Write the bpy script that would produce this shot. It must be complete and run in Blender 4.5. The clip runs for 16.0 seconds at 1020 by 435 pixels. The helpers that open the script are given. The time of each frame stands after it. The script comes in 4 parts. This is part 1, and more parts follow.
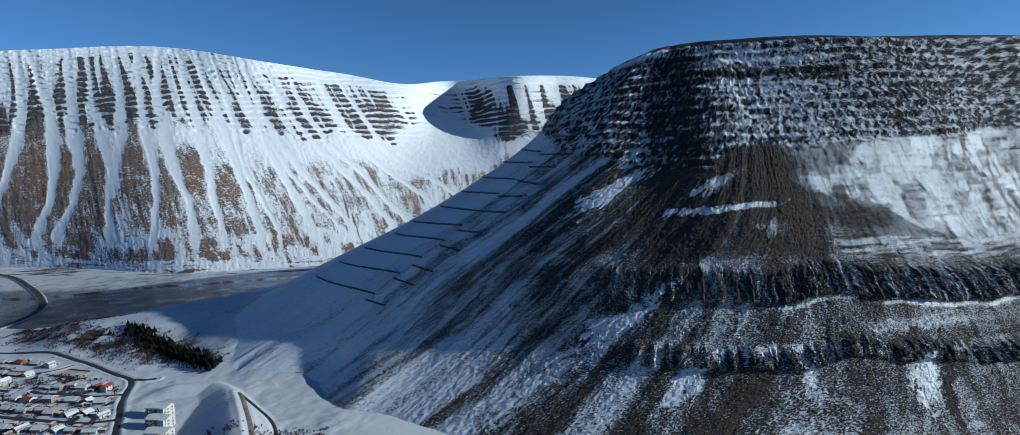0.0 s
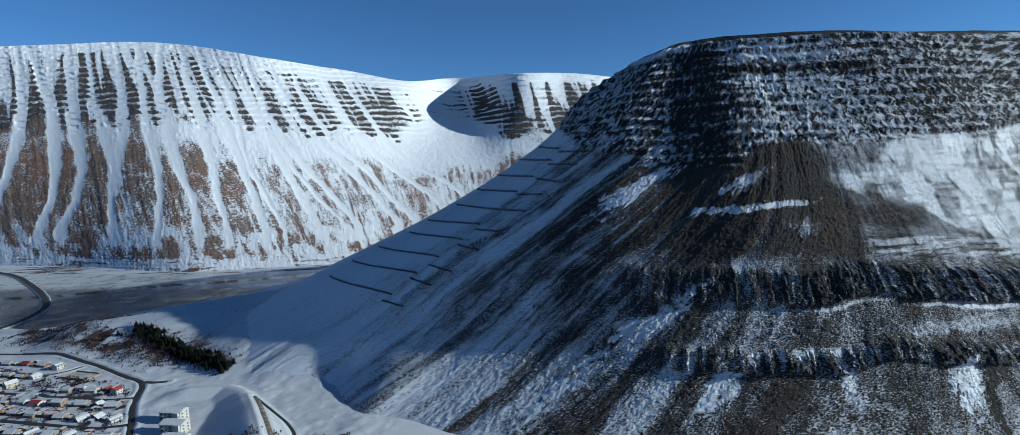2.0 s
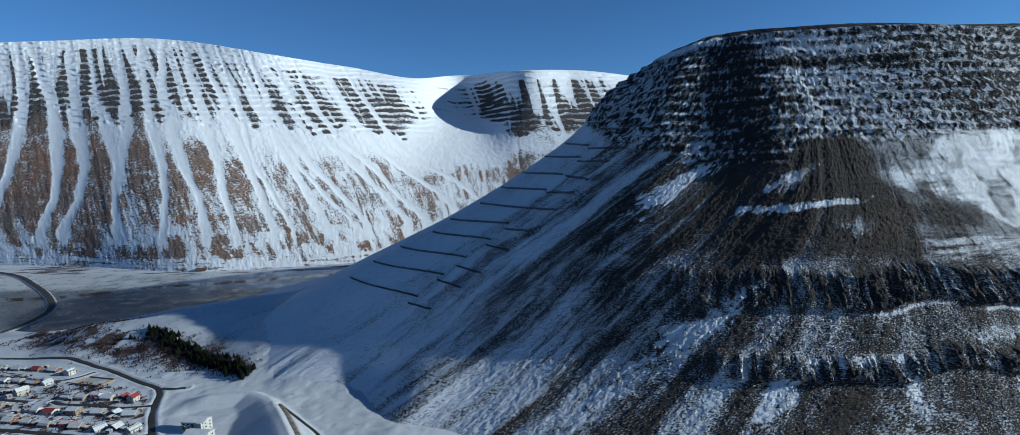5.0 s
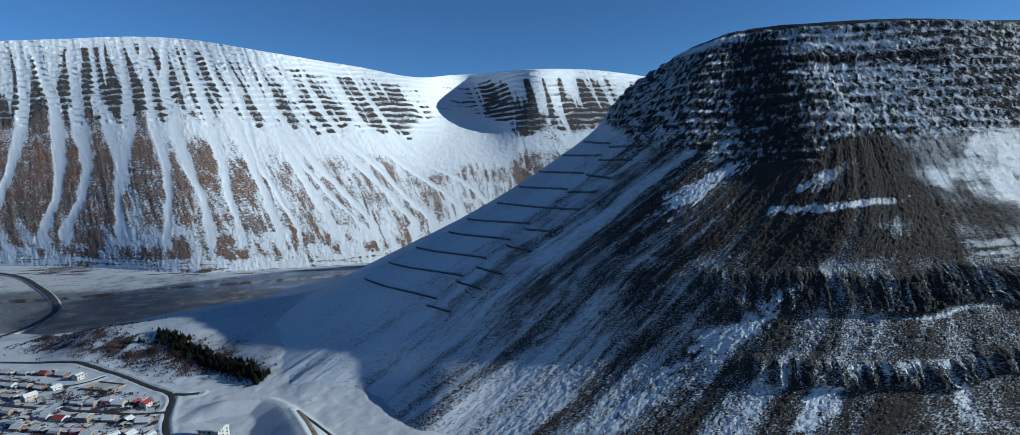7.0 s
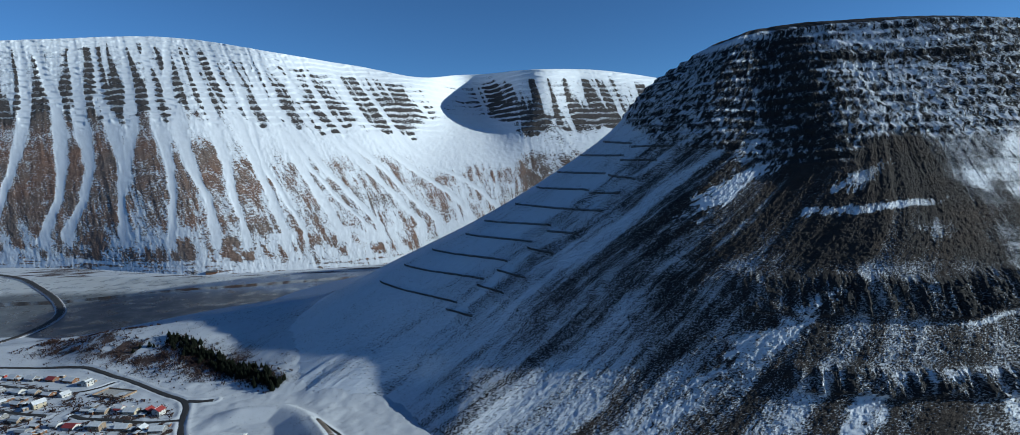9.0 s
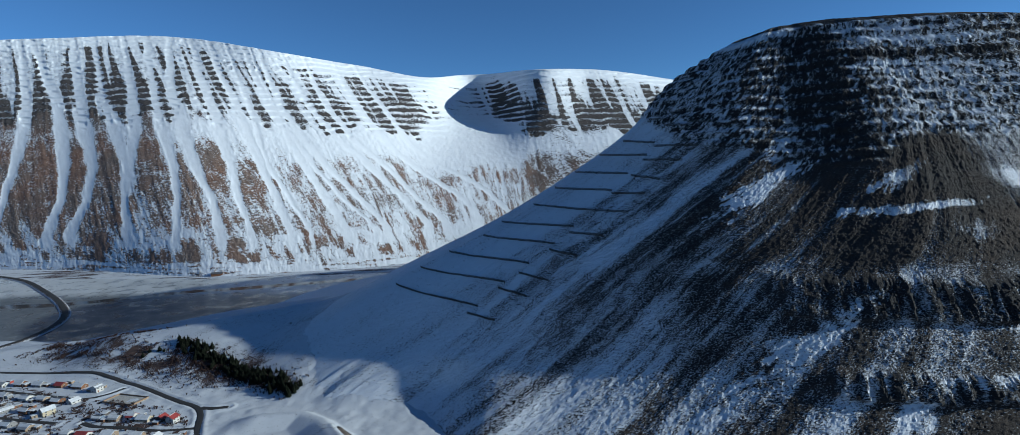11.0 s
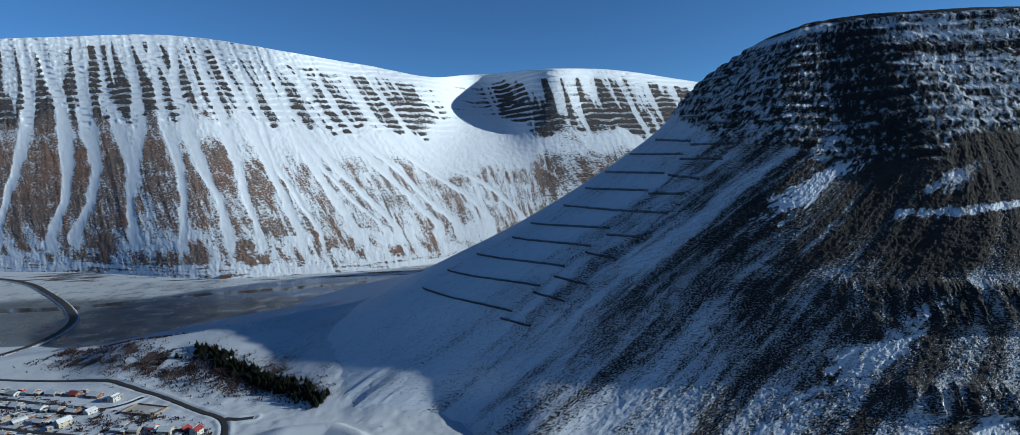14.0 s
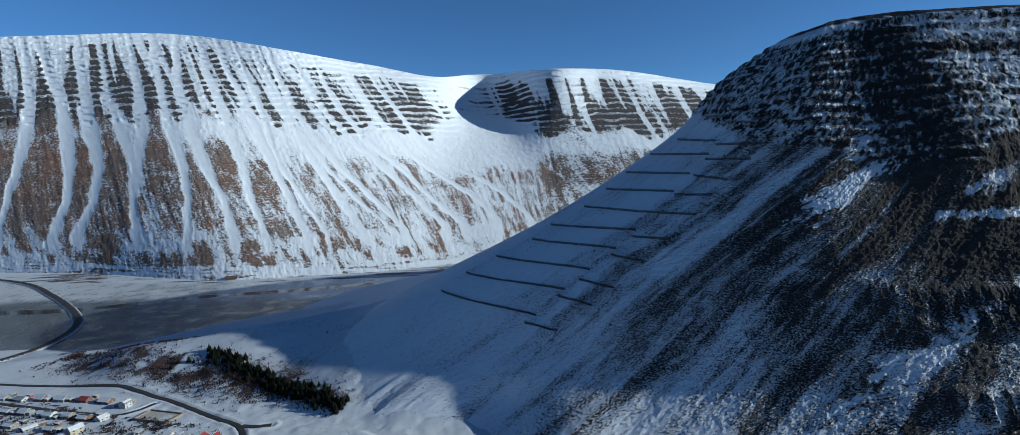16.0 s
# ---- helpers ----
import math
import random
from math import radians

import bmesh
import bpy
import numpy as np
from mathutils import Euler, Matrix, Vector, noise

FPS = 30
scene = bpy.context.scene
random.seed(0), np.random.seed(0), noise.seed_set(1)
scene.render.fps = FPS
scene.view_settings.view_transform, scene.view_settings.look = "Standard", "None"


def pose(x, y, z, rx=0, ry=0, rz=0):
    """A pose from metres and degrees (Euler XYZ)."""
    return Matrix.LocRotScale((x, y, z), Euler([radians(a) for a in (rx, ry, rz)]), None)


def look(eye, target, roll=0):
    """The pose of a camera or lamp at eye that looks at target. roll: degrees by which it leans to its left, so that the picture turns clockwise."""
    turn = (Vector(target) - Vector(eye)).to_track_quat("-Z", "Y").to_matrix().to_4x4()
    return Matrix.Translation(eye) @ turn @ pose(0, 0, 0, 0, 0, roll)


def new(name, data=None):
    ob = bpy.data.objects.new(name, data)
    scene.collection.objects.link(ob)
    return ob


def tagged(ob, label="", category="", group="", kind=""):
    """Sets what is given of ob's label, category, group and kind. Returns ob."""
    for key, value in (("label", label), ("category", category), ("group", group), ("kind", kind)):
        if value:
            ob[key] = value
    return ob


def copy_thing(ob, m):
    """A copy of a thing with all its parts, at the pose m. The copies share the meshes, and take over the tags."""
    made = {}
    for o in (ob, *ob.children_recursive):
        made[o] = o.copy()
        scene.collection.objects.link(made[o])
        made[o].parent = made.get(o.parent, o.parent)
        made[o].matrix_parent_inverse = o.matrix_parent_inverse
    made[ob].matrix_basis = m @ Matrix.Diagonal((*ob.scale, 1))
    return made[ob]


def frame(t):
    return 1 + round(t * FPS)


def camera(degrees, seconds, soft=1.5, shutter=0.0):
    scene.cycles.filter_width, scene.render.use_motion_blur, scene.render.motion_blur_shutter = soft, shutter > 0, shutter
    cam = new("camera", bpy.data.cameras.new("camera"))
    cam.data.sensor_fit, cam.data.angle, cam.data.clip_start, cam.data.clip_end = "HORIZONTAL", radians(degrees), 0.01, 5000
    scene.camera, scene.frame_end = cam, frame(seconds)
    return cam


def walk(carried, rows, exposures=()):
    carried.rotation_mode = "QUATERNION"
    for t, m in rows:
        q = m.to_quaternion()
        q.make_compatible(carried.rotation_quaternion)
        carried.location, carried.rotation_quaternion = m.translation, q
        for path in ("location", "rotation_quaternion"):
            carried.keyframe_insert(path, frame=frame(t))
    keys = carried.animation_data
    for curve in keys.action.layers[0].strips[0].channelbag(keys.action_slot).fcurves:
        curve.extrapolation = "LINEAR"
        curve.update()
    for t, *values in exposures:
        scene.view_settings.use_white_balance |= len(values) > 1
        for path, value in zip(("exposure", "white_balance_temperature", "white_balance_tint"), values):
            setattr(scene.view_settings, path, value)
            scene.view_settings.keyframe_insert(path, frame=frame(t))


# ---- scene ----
cam = camera(87.5, 16.0, soft=0.4)
PATH = [
    (0, (-1.081, 0.676, 220.462), (-1.088, 2.666, 220.255), -2.2),
    (0.5, (-6.688, 4.31, 220.439), (-6.693, 6.299, 220.231), -2.2),
    (1, (-12.321, 7.958, 220.401), (-12.326, 9.947, 220.191), -2.2),
    (1.5, (-17.952, 11.576, 220.353), (-17.956, 13.565, 220.14), -2.2),
    (2, (-23.598, 15.175, 220.297), (-23.601, 17.164, 220.083), -2.1),
    (2.5, (-29.237, 18.765, 220.241), (-29.239, 20.754, 220.026), -2.1),
    (3, (-34.853, 22.387, 220.181), (-34.854, 24.375, 219.964), -2.1),
    (3.5, (-40.416, 26.044, 220.113), (-40.417, 28.032, 219.895), -2.1),
    (4, (-45.975, 29.719, 220.038), (-45.974, 31.707, 219.819), -2.1),
    (6.5, (-73.672, 47.882, 219.319), (-73.667, 49.87, 219.099), -2.1),
    (7, (-79.216, 51.475, 219.271), (-79.209, 53.462, 219.051), -2.1),
    (7.5, (-84.737, 55.003, 219.238), (-84.728, 56.991, 219.018), -2.1),
    (8, (-90.245, 58.508, 219.203), (-90.237, 60.496, 218.984), -2.1),
    (8.5, (-95.734, 61.979, 219.166), (-95.724, 63.967, 218.947), -2.1),
    (9, (-101.23, 65.454, 219.109), (-101.219, 67.443, 218.892), -2.1),
    (11.5, (-128.821, 82.991, 218.386), (-128.805, 84.979, 218.172), -2.1),
    (12, (-134.309, 86.519, 218.335), (-134.293, 88.507, 218.121), -2.1),
    (12.5, (-139.771, 90.006, 218.297), (-139.754, 91.995, 218.083), -2.1),
    (13, (-145.244, 93.459, 218.268), (-145.226, 95.448, 218.055), -2.1),
    (13.5, (-150.742, 96.803, 218.239), (-150.722, 98.791, 218.027), -2.1),
    (14, (-156.306, 100.057, 218.211), (-156.285, 102.045, 218.0), -2.1),
    (14.5, (-161.954, 103.303, 218.191), (-161.93, 105.292, 217.98), -2.1),
    (15, (-167.696, 106.565, 218.18), (-167.671, 108.553, 217.971), -2.1),
    (15.5, (-173.515, 109.809, 218.173), (-173.487, 111.798, 217.963), -2.1),
    (16, (-179.39, 113.07, 218.172), (-179.361, 115.059, 217.963), -2.0),
]
walk(cam, [(t, look(eye, target, roll)) for t, eye, target, roll in PATH], [(0, -0.1, 5820, -2), (16, -0.1, 5820, -2)])

# ---- world, sun, exposure ----
SUN_AZ, SUN_EL = -8.0, 19.0          # degrees from +x towards +y, degrees up
sun_way = Vector((math.cos(radians(SUN_AZ)) * math.cos(radians(SUN_EL)), math.sin(radians(SUN_AZ)) * math.cos(radians(SUN_EL)), math.sin(radians(SUN_EL))))
world = bpy.data.worlds.new("winter_sky")
scene.world = world
world.use_nodes = True
wn = world.node_tree.nodes
sky = wn.new("ShaderNodeTexSky")
sky.sky_type, sky.sun_disc = "NISHITA", False
sky.sun_elevation, sky.sun_rotation = radians(SUN_EL), radians(90 - SUN_AZ)
sky.altitude, sky.air_density, sky.dust_density, sky.ozone_density = 1500, 0.75, 0.0, 6.0
world.node_tree.links.new(sky.outputs[0], wn["Background"].inputs[0])
wn["Background"].inputs[1].default_value = 0.109
sun = new("sun", bpy.data.lights.new("sun", "SUN"))
sun.data.energy, sun.data.angle, sun.data.color = 6.0, radians(0.53), (1.0, 0.95, 0.87)
sun.matrix_world = look((0, 0, 900), Vector((0, 0, 900)) - sun_way)


# ---- numbers that vary smoothly ----
def spread(ix, iy, seed):
    h = (ix.astype(np.int64) * 374761393 + iy.astype(np.int64) * 668265263 + seed * 1442695041) & 0x7FFFFFFF
    h = ((h ^ (h >> 13)) * 1274126177) & 0x7FFFFFFF
    h = ((h ^ (h >> 15)) * 2246822519) & 0x7FFFFFFF
    return ((h ^ (h >> 14)) & 0xFFFF) / 65535.0


def grain(x, y, seed=0):
    """Smooth noise, -1 to 1."""
    x, y = np.broadcast_arrays(np.asarray(x, float), np.asarray(y, float))
    ix, iy = np.floor(x), np.floor(y)
    fx, fy = x - ix, y - iy
    fx, fy = fx * fx * fx * (fx * (fx * 6 - 15) + 10), fy * fy * fy * (fy * (fy * 6 - 15) + 10)
    a, b = spread(ix, iy, seed), spread(ix + 1, iy, seed)
    c, d = spread(ix, iy + 1, seed), spread(ix + 1, iy + 1, seed)
    return 2 * (a + (b - a) * fx + (c - a) * fy + (a - b - c + d) * fx * fy) - 1


def cloud(x, y, seed=0, octaves=4, gain=0.5):
    total, amp, norm = 0.0, 1.0, 0.0
    for k in range(octaves):
        total = total + amp * grain(x * 2.03 ** k + 17.3 * k, y * 2.03 ** k - 9.1 * k, seed + 31 * k)
        norm += amp
        amp *= gain
    return total / norm


def ridges(x, y, seed=0, octaves=3):
    total, amp, norm = 0.0, 1.0, 0.0
    for k in range(octaves):
        total = total + amp * (1 - 2 * np.abs(grain(x * 2.1 ** k + 5.7 * k, y * 2.1 ** k + 3.3 * k, seed + 57 * k)))
        norm += amp
        amp *= 0.5
    return total / norm


def blocks(x, y, seed=0):
    """Broken rock: a number for each block of an uneven wall of blocks, 0 to 1."""
    x = x + 0.5 * grain(x * 0.6, y * 0.6, seed + 7)
    ix = np.floor(x)
    y = y + spread(ix, 0 * ix, seed + 3) + 0.5 * grain(x * 0.7, y * 0.7, seed + 9)
    return spread(ix, np.floor(y), seed)


def step(a, b, x):
    t = np.clip((x - a) / (b - a), 0, 1)
    return t * t * (3 - 2 * t)


def curve(x, xs, ys):
    """A smooth line through a few points."""
    xs, ys = np.asarray(xs, float), np.asarray(ys, float)
    slope = np.gradient(ys, xs)
    x = np.clip(x, xs[0], xs[-1])
    i = np.clip(np.searchsorted(xs, x) - 1, 0, len(xs) - 2)
    w = xs[i + 1] - xs[i]
    t = (x - xs[i]) / w
    return ((2 * t ** 3 - 3 * t ** 2 + 1) * ys[i] + (t ** 3 - 2 * t ** 2 + t) * w * slope[i]
            + (-2 * t ** 3 + 3 * t ** 2) * ys[i + 1] + (t ** 3 - t ** 2) * w * slope[i + 1])


def sheet(name, x, y, z, material, flat=False, **attributes):
    """A grid of points as one mesh object, with a number for each point under each name given."""
    rows, cols = x.shape
    me = bpy.data.meshes.new(name)
    me.vertices.add(rows * cols)
    me.vertices.foreach_set("co", np.stack([x, y, z], -1).astype(np.float32).ravel())
    k = np.arange(rows * cols).reshape(rows, cols)
    quads = np.stack([k[:-1, :-1], k[:-1, 1:], k[1:, 1:], k[1:, :-1]], -1).reshape(-1, 4)
    me.loops.add(quads.size)
    me.loops.foreach_set("vertex_index", quads.astype(np.int32).ravel())
    me.polygons.add(len(quads))
    me.polygons.foreach_set("loop_start", np.arange(0, quads.size, 4, dtype=np.int32))
    me.update(calc_edges=True)
    me.polygons.foreach_set("use_smooth", np.full(len(quads), not flat, dtype=bool))
    for key, values in attributes.items():
        me.attributes.new(key, "FLOAT", "POINT").data.foreach_set("value", np.broadcast_to(values, x.shape).astype(np.float32).ravel())
    me.materials.append(material)
    return new(name, me)


# ---- materials ----
def material(name):
    m = bpy.data.materials.new(name)
    m.use_nodes = True
    return m, m.node_tree.nodes, m.node_tree.links, m.node_tree.nodes["Principled BSDF"]


def speckle(nodes, links, scale, detail=4.0, rough=0.55, where=None):
    n = nodes.new("ShaderNodeTexNoise")
    n.inputs["Scale"].default_value, n.inputs["Detail"].default_value, n.inputs["Roughness"].default_value = scale, detail, rough
    if where is None:
        where = nodes.new("ShaderNodeTexCoord").outputs["Object"]
    links.new(where, n.inputs["Vector"])
    return n.outputs["Fac"]


def ramp(nodes, links, fac, *stops):
    r = nodes.new("ShaderNodeValToRGB")
    while len(r.color_ramp.elements) < len(stops):
        r.color_ramp.elements.new(0.5)
    for e, (at, c) in zip(r.color_ramp.elements, stops):
        e.position, e.color = at, (*c, 1)
    links.new(fac, r.inputs[0])
    return r.outputs[0]


def blend(nodes, links, fac, a, b):
    m = nodes.new("ShaderNodeMix")
    m.data_type = "RGBA"
    links.new(fac, m.inputs[0])
    links.new(a, m.inputs[6])
    links.new(b, m.inputs[7])
    return m.outputs[2]


def sums(nodes, links, op, a, b, clamp=False):
    m = nodes.new("ShaderNodeMath")
    m.operation, m.use_clamp = op, clamp
    for i, v in enumerate((a, b)):
        if isinstance(v, (int, float)):
            m.inputs[i].default_value = v
        else:
            links.new(v, m.inputs[i])
    return m.outputs[0]


def relief(nodes, links, height, strength, distance, base=None):
    b = nodes.new("ShaderNodeBump")
    b.inputs["Strength"].default_value, b.inputs["Distance"].default_value = strength, distance
    links.new(height, b.inputs["Height"])
    if base is not None:
        links.new(base, b.inputs["Normal"])
    return b.outputs[0]


def stretched(nodes, links, across, down, detail=6.0, rough=0.72):
    """Grain drawn out along the slope: how wide and how long it is, in metres."""
    parts = []
    for key, size in (("across", across), ("down", down)):
        a = nodes.new("ShaderNodeAttribute")
        a.attribute_name = key
        parts.append(sums(nodes, links, "MULTIPLY", a.outputs["Fac"], 1 / size))
    c = nodes.new("ShaderNodeCombineXYZ")
    links.new(parts[0], c.inputs[0])
    links.new(parts[1], c.inputs[1])
    return speckle(nodes, links, 1.0, detail, rough, c.outputs[0])


def number(nodes, key):
    a = nodes.new("ShaderNodeAttribute")
    a.attribute_name = key
    return a.outputs["Fac"]


def mingle(nodes, links, fac, a, b):
    """From a to b as fac goes from 0 to 1."""
    return sums(nodes, links, "ADD", a, sums(nodes, links, "MULTIPLY", fac, sums(nodes, links, "SUBTRACT", b, a)))


def snowy(name, rock, scree, fine, snow_col=(0.67, 0.70, 0.75), soft=0.05, broken=2.6, rise_by=0.6, fall=0.0, bed=(2.0, 0.6)):
    """Rock and scree under broken snow. snow: how much lies there; tone: 0 rock, 1 scree; crag: 0 slope, 1 beds of rock.
    fine: size of the grain in metres; fall: how many times longer it is down the slope; bed: width and height of the grain on crags."""
    m, n, l, p = material(name)
    a = speckle(n, l, 1 / (fine * 6), 3)
    wide = speckle(n, l, 1 / (fine * 22), 3)
    if fall:
        b = mingle(n, l, number(n, "crag"), stretched(n, l, fine, fine * fall), stretched(n, l, fine * bed[0], fine * bed[1]))
    else:
        b = speckle(n, l, 1 / fine, 6, 0.7)
    stone = ramp(n, l, b, (0.3, rock[0]), (0.7, rock[1]))
    mix = sums(n, l, "ADD", sums(n, l, "MULTIPLY", a, 0.35), sums(n, l, "MULTIPLY", b, 0.65))
    loose = blend(n, l, ramp(n, l, wide, (0.40, (0, 0, 0)), (0.62, (1, 1, 1))), ramp(n, l, mix, (0.35, scree[0]), (0.65, scree[1])), ramp(n, l, mix, (0.35, scree[2]), (0.65, scree[3])))
    bare = blend(n, l, number(n, "tone"), stone, loose)
    white = ramp(n, l, a, (0.3, tuple(c * 0.93 for c in snow_col)), (0.7, snow_col))
    lie = sums(n, l, "ADD", number(n, "snow"), sums(n, l, "MULTIPLY", sums(n, l, "SUBTRACT", b, 0.5), broken))
    r = n.new("ShaderNodeMapRange")
    r.interpolation_type = "SMOOTHSTEP"
    r.inputs[1].default_value, r.inputs[2].default_value = 0.5 - soft, 0.5 + soft
    l.new(lie, r.inputs[0])
    l.new(blend(n, l, r.outputs[0], bare, white), p.inputs["Base Color"])
    rough = sums(n, l, "SUBTRACT", 0.92, sums(n, l, "MULTIPLY", r.outputs[0], 0.3))
    l.new(rough, p.inputs["Roughness"])
    p.inputs["Specular IOR Level"].default_value = 0.2
    rise = sums(n, l, "SUBTRACT", sums(n, l, "MULTIPLY", sums(n, l, "SUBTRACT", 1.15, r.outputs[0]), sums(n, l, "SUBTRACT", 1.0, b)), sums(n, l, "MULTIPLY", r.outputs[0], 0.1))
    l.new(relief(n, l, rise, 0.8, fine * rise_by), p.inputs["Normal"])
    return m


# the basalt is dark; its scree is darkened further to hold the nose's shade
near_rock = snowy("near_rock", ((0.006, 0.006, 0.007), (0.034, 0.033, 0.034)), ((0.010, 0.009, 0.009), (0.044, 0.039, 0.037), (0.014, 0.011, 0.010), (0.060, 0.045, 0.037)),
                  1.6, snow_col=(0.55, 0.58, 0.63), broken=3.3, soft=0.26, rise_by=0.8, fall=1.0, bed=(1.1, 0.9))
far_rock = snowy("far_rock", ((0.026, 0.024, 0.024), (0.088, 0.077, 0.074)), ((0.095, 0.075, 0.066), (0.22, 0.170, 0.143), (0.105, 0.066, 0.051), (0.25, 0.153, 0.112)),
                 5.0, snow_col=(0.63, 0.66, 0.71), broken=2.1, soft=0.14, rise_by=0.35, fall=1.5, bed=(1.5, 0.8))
# snow darker than on the slopes, holding shade that the dam doesn't cast
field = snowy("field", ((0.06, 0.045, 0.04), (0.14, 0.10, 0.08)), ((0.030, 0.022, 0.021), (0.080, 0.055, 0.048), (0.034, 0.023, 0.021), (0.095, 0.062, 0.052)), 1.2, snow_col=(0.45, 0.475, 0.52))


# ---- the near mountain ----
HUB = (260.0, 830.0)
TURNS = (-180, -130, -100, -75, -57, -40, -20, 0, 20, 40, 60, 80, 110, 145, 180)
LEVELS = (-6, 20, 50, 100, 150, 200, 250, 300, 345)
REACH = (
    (560, 490, 430, 355, 290, 230, 175, 125, 65),
    (673, 505, 383, 256, 166, 108, 80, 66, 47),
    (810, 614, 473, 302, 166, 92, 66, 56, 42),
    (765, 702, 630, 522, 405, 306, 222, 163, 85),
    (639, 586, 530, 466, 398, 326, 265, 214, 127),
    (560, 521, 476, 427, 373, 315, 266, 218, 148),
    (516, 482, 453, 411, 362, 308, 261, 212, 160),
    (485, 455, 434, 401, 358, 310, 266, 220, 182),
    (486, 457, 433, 399, 355, 312, 273, 232, 204),
    (525, 493, 462, 423, 378, 337, 300, 264, 240),
    (600, 564, 527, 485, 439, 400, 367, 340, 321),
    (830, 790, 748, 702, 655, 615, 580, 552, 530),
    (880, 830, 780, 720, 660, 600, 550, 500, 450),
    (700, 640, 580, 510, 440, 370, 310, 260, 200),
    (560, 490, 430, 355, 290, 230, 175, 125, 65),
)


def reach(turn, z):
    """How far out from the hub the mountain's side stands, at a bearing and a height."""
    turn = np.ravel(turn)
    by_level = np.array([curve(turn, TURNS, [row[k] for row in REACH]) for k in range(len(LEVELS))])
    zs = np.asarray(LEVELS, float)
    z = np.broadcast_to(z, (len(z), len(turn)))
    i = np.clip(np.searchsorted(zs, z) - 1, 0, len(zs) - 2)
    w = zs[i + 1] - zs[i]
    t = np.clip((z - zs[i]) / w, 0, 1)
    slope = np.gradient(by_level, zs, axis=0)
    col = np.broadcast_to(np.arange(by_level.shape[-1]), i.shape)
    at = lambda tab, k: tab[k, col]
    return ((2 * t ** 3 - 3 * t ** 2 + 1) * at(by_level, i) + (t ** 3 - 2 * t ** 2 + t) * w * at(slope, i)
            + (-2 * t ** 3 + 3 * t ** 2) * at(by_level, i + 1) + (t ** 3 - t ** 2) * w * at(slope, i + 1))


PATCHES = (   # drifts and bare runs: bearing, height, half its width and height, how it leans, how much snow more or less
    (-28.6, 187, 2.2, 19, 0.21, 1.0), (-26.2, 224, 1.6, 15, 0.10, 0.5), (-11.0, 194, 1.7, 9, 0.25, 0.9), (-13.5, 170, 3.2, 4.5, 0.5, 0.9), (-8.0, 172, 3.2, 3.5, 0.6, 0.8),
    (-4.0, 153, 2.0, 6, 0.0, 0.5), (10.0, 78, 6.0, 4.5, 0.0, 0.28), (7.4, 43, 1.7, 13, 0.05, 0.65), (9.4, 36, 0.8, 22, 0.06, -0.5), (-7.0, 67, 4.0, 2.6, 0.0, 0.3),
    (-17.0, 43, 1.0, 13, 0.06, 0.6), (-27.0, 62, 1.7, 42, 0.16, 0.42), (-23.5, 86, 2.0, 20, 0.18, 0.28), (15.0, 60, 4.0, 3.0, 0.0, 0.25), (-4.5, 40, 1.2, 14, 0.0, 0.3),
)


def foot_shape(T, Z):
    """A blunt rib at the foot, a hollow on its shaded side, and the ribbed cone of old slides beyond."""
    rib = step(46, 24, Z) * 11 * np.exp(-((T + 47.0) / 2.4) ** 2) - 24 * step(52, 22, Z) * np.exp(-((T + 55.0) / 3.4) ** 2)
    slides = np.exp(-((T + 61.5) / 3.2) ** 2) * step(8, 18, Z) * (1 - step(34, 50, Z))
    return rib + slides * (3.0 * ridges(T / 1.3 + 0.2 * cloud(T / 3, Z / 12, 45, 2), Z / 60, 44, 2) + 3.0)


def slope_height(x, y):
    """Height of the mountain's lower slope over a place on the plan; far below the ground where it has none."""
    turn, out = np.degrees(np.arctan2(x - HUB[0], HUB[1] - y)), np.hypot(x - HUB[0], y - HUB[1])
    ts, zs = np.arange(-180.0, 181.0), np.arange(-6.0, 100.0, 5.0)
    far = reach(ts, np.repeat(zs[:, None], len(ts), 1)) + foot_shape(np.broadcast_to(ts, (len(zs), len(ts))), np.repeat(zs[:, None], len(ts), 1))
    rows = [np.interp(turn, ts, row) for row in far]
    z = np.full(np.shape(x), -40.0)
    for z0, z1, r0, r1 in zip(zs[:-1], zs[1:], rows[:-1], rows[1:]):
        z = np.where(out < r0, z0 + (z1 - z0) * np.clip((r0 - out) / np.maximum(r0 - r1, 0.1), 0, 1), z)
    return np.where(out < rows[0], z, -6 - 0.45 * (out - rows[0]))


def beds(Z, wob, T):
    """Where the mountain stands in crags: the top, and two bands lower down."""
    foot = np.interp(T, (-62, -50, -40, -30, -20, -13, -8, 15, 40, 60), (266, 247, 229, 215, 207, 207, 222, 226, 230, 234))
    top = step(-7, 9, Z + 1.6 * wob - foot)
    Za = Z + 0.55 * np.maximum(T - 2, 0)
    band_a = step(98, 103, Za + wob) * (1 - step(121, 128, Za + wob)) * step(-30, -21, T)
    band_b = step(55, 59, Za + wob) * (1 - step(68, 74, Za + wob)) * step(-27, -19, T) * (0.35 + 0.65 * step(-0.25, 0.25, cloud(T / 6, 0 * T, 41, 2)))
    return top, np.clip(band_a + band_b, 0, 1), Za


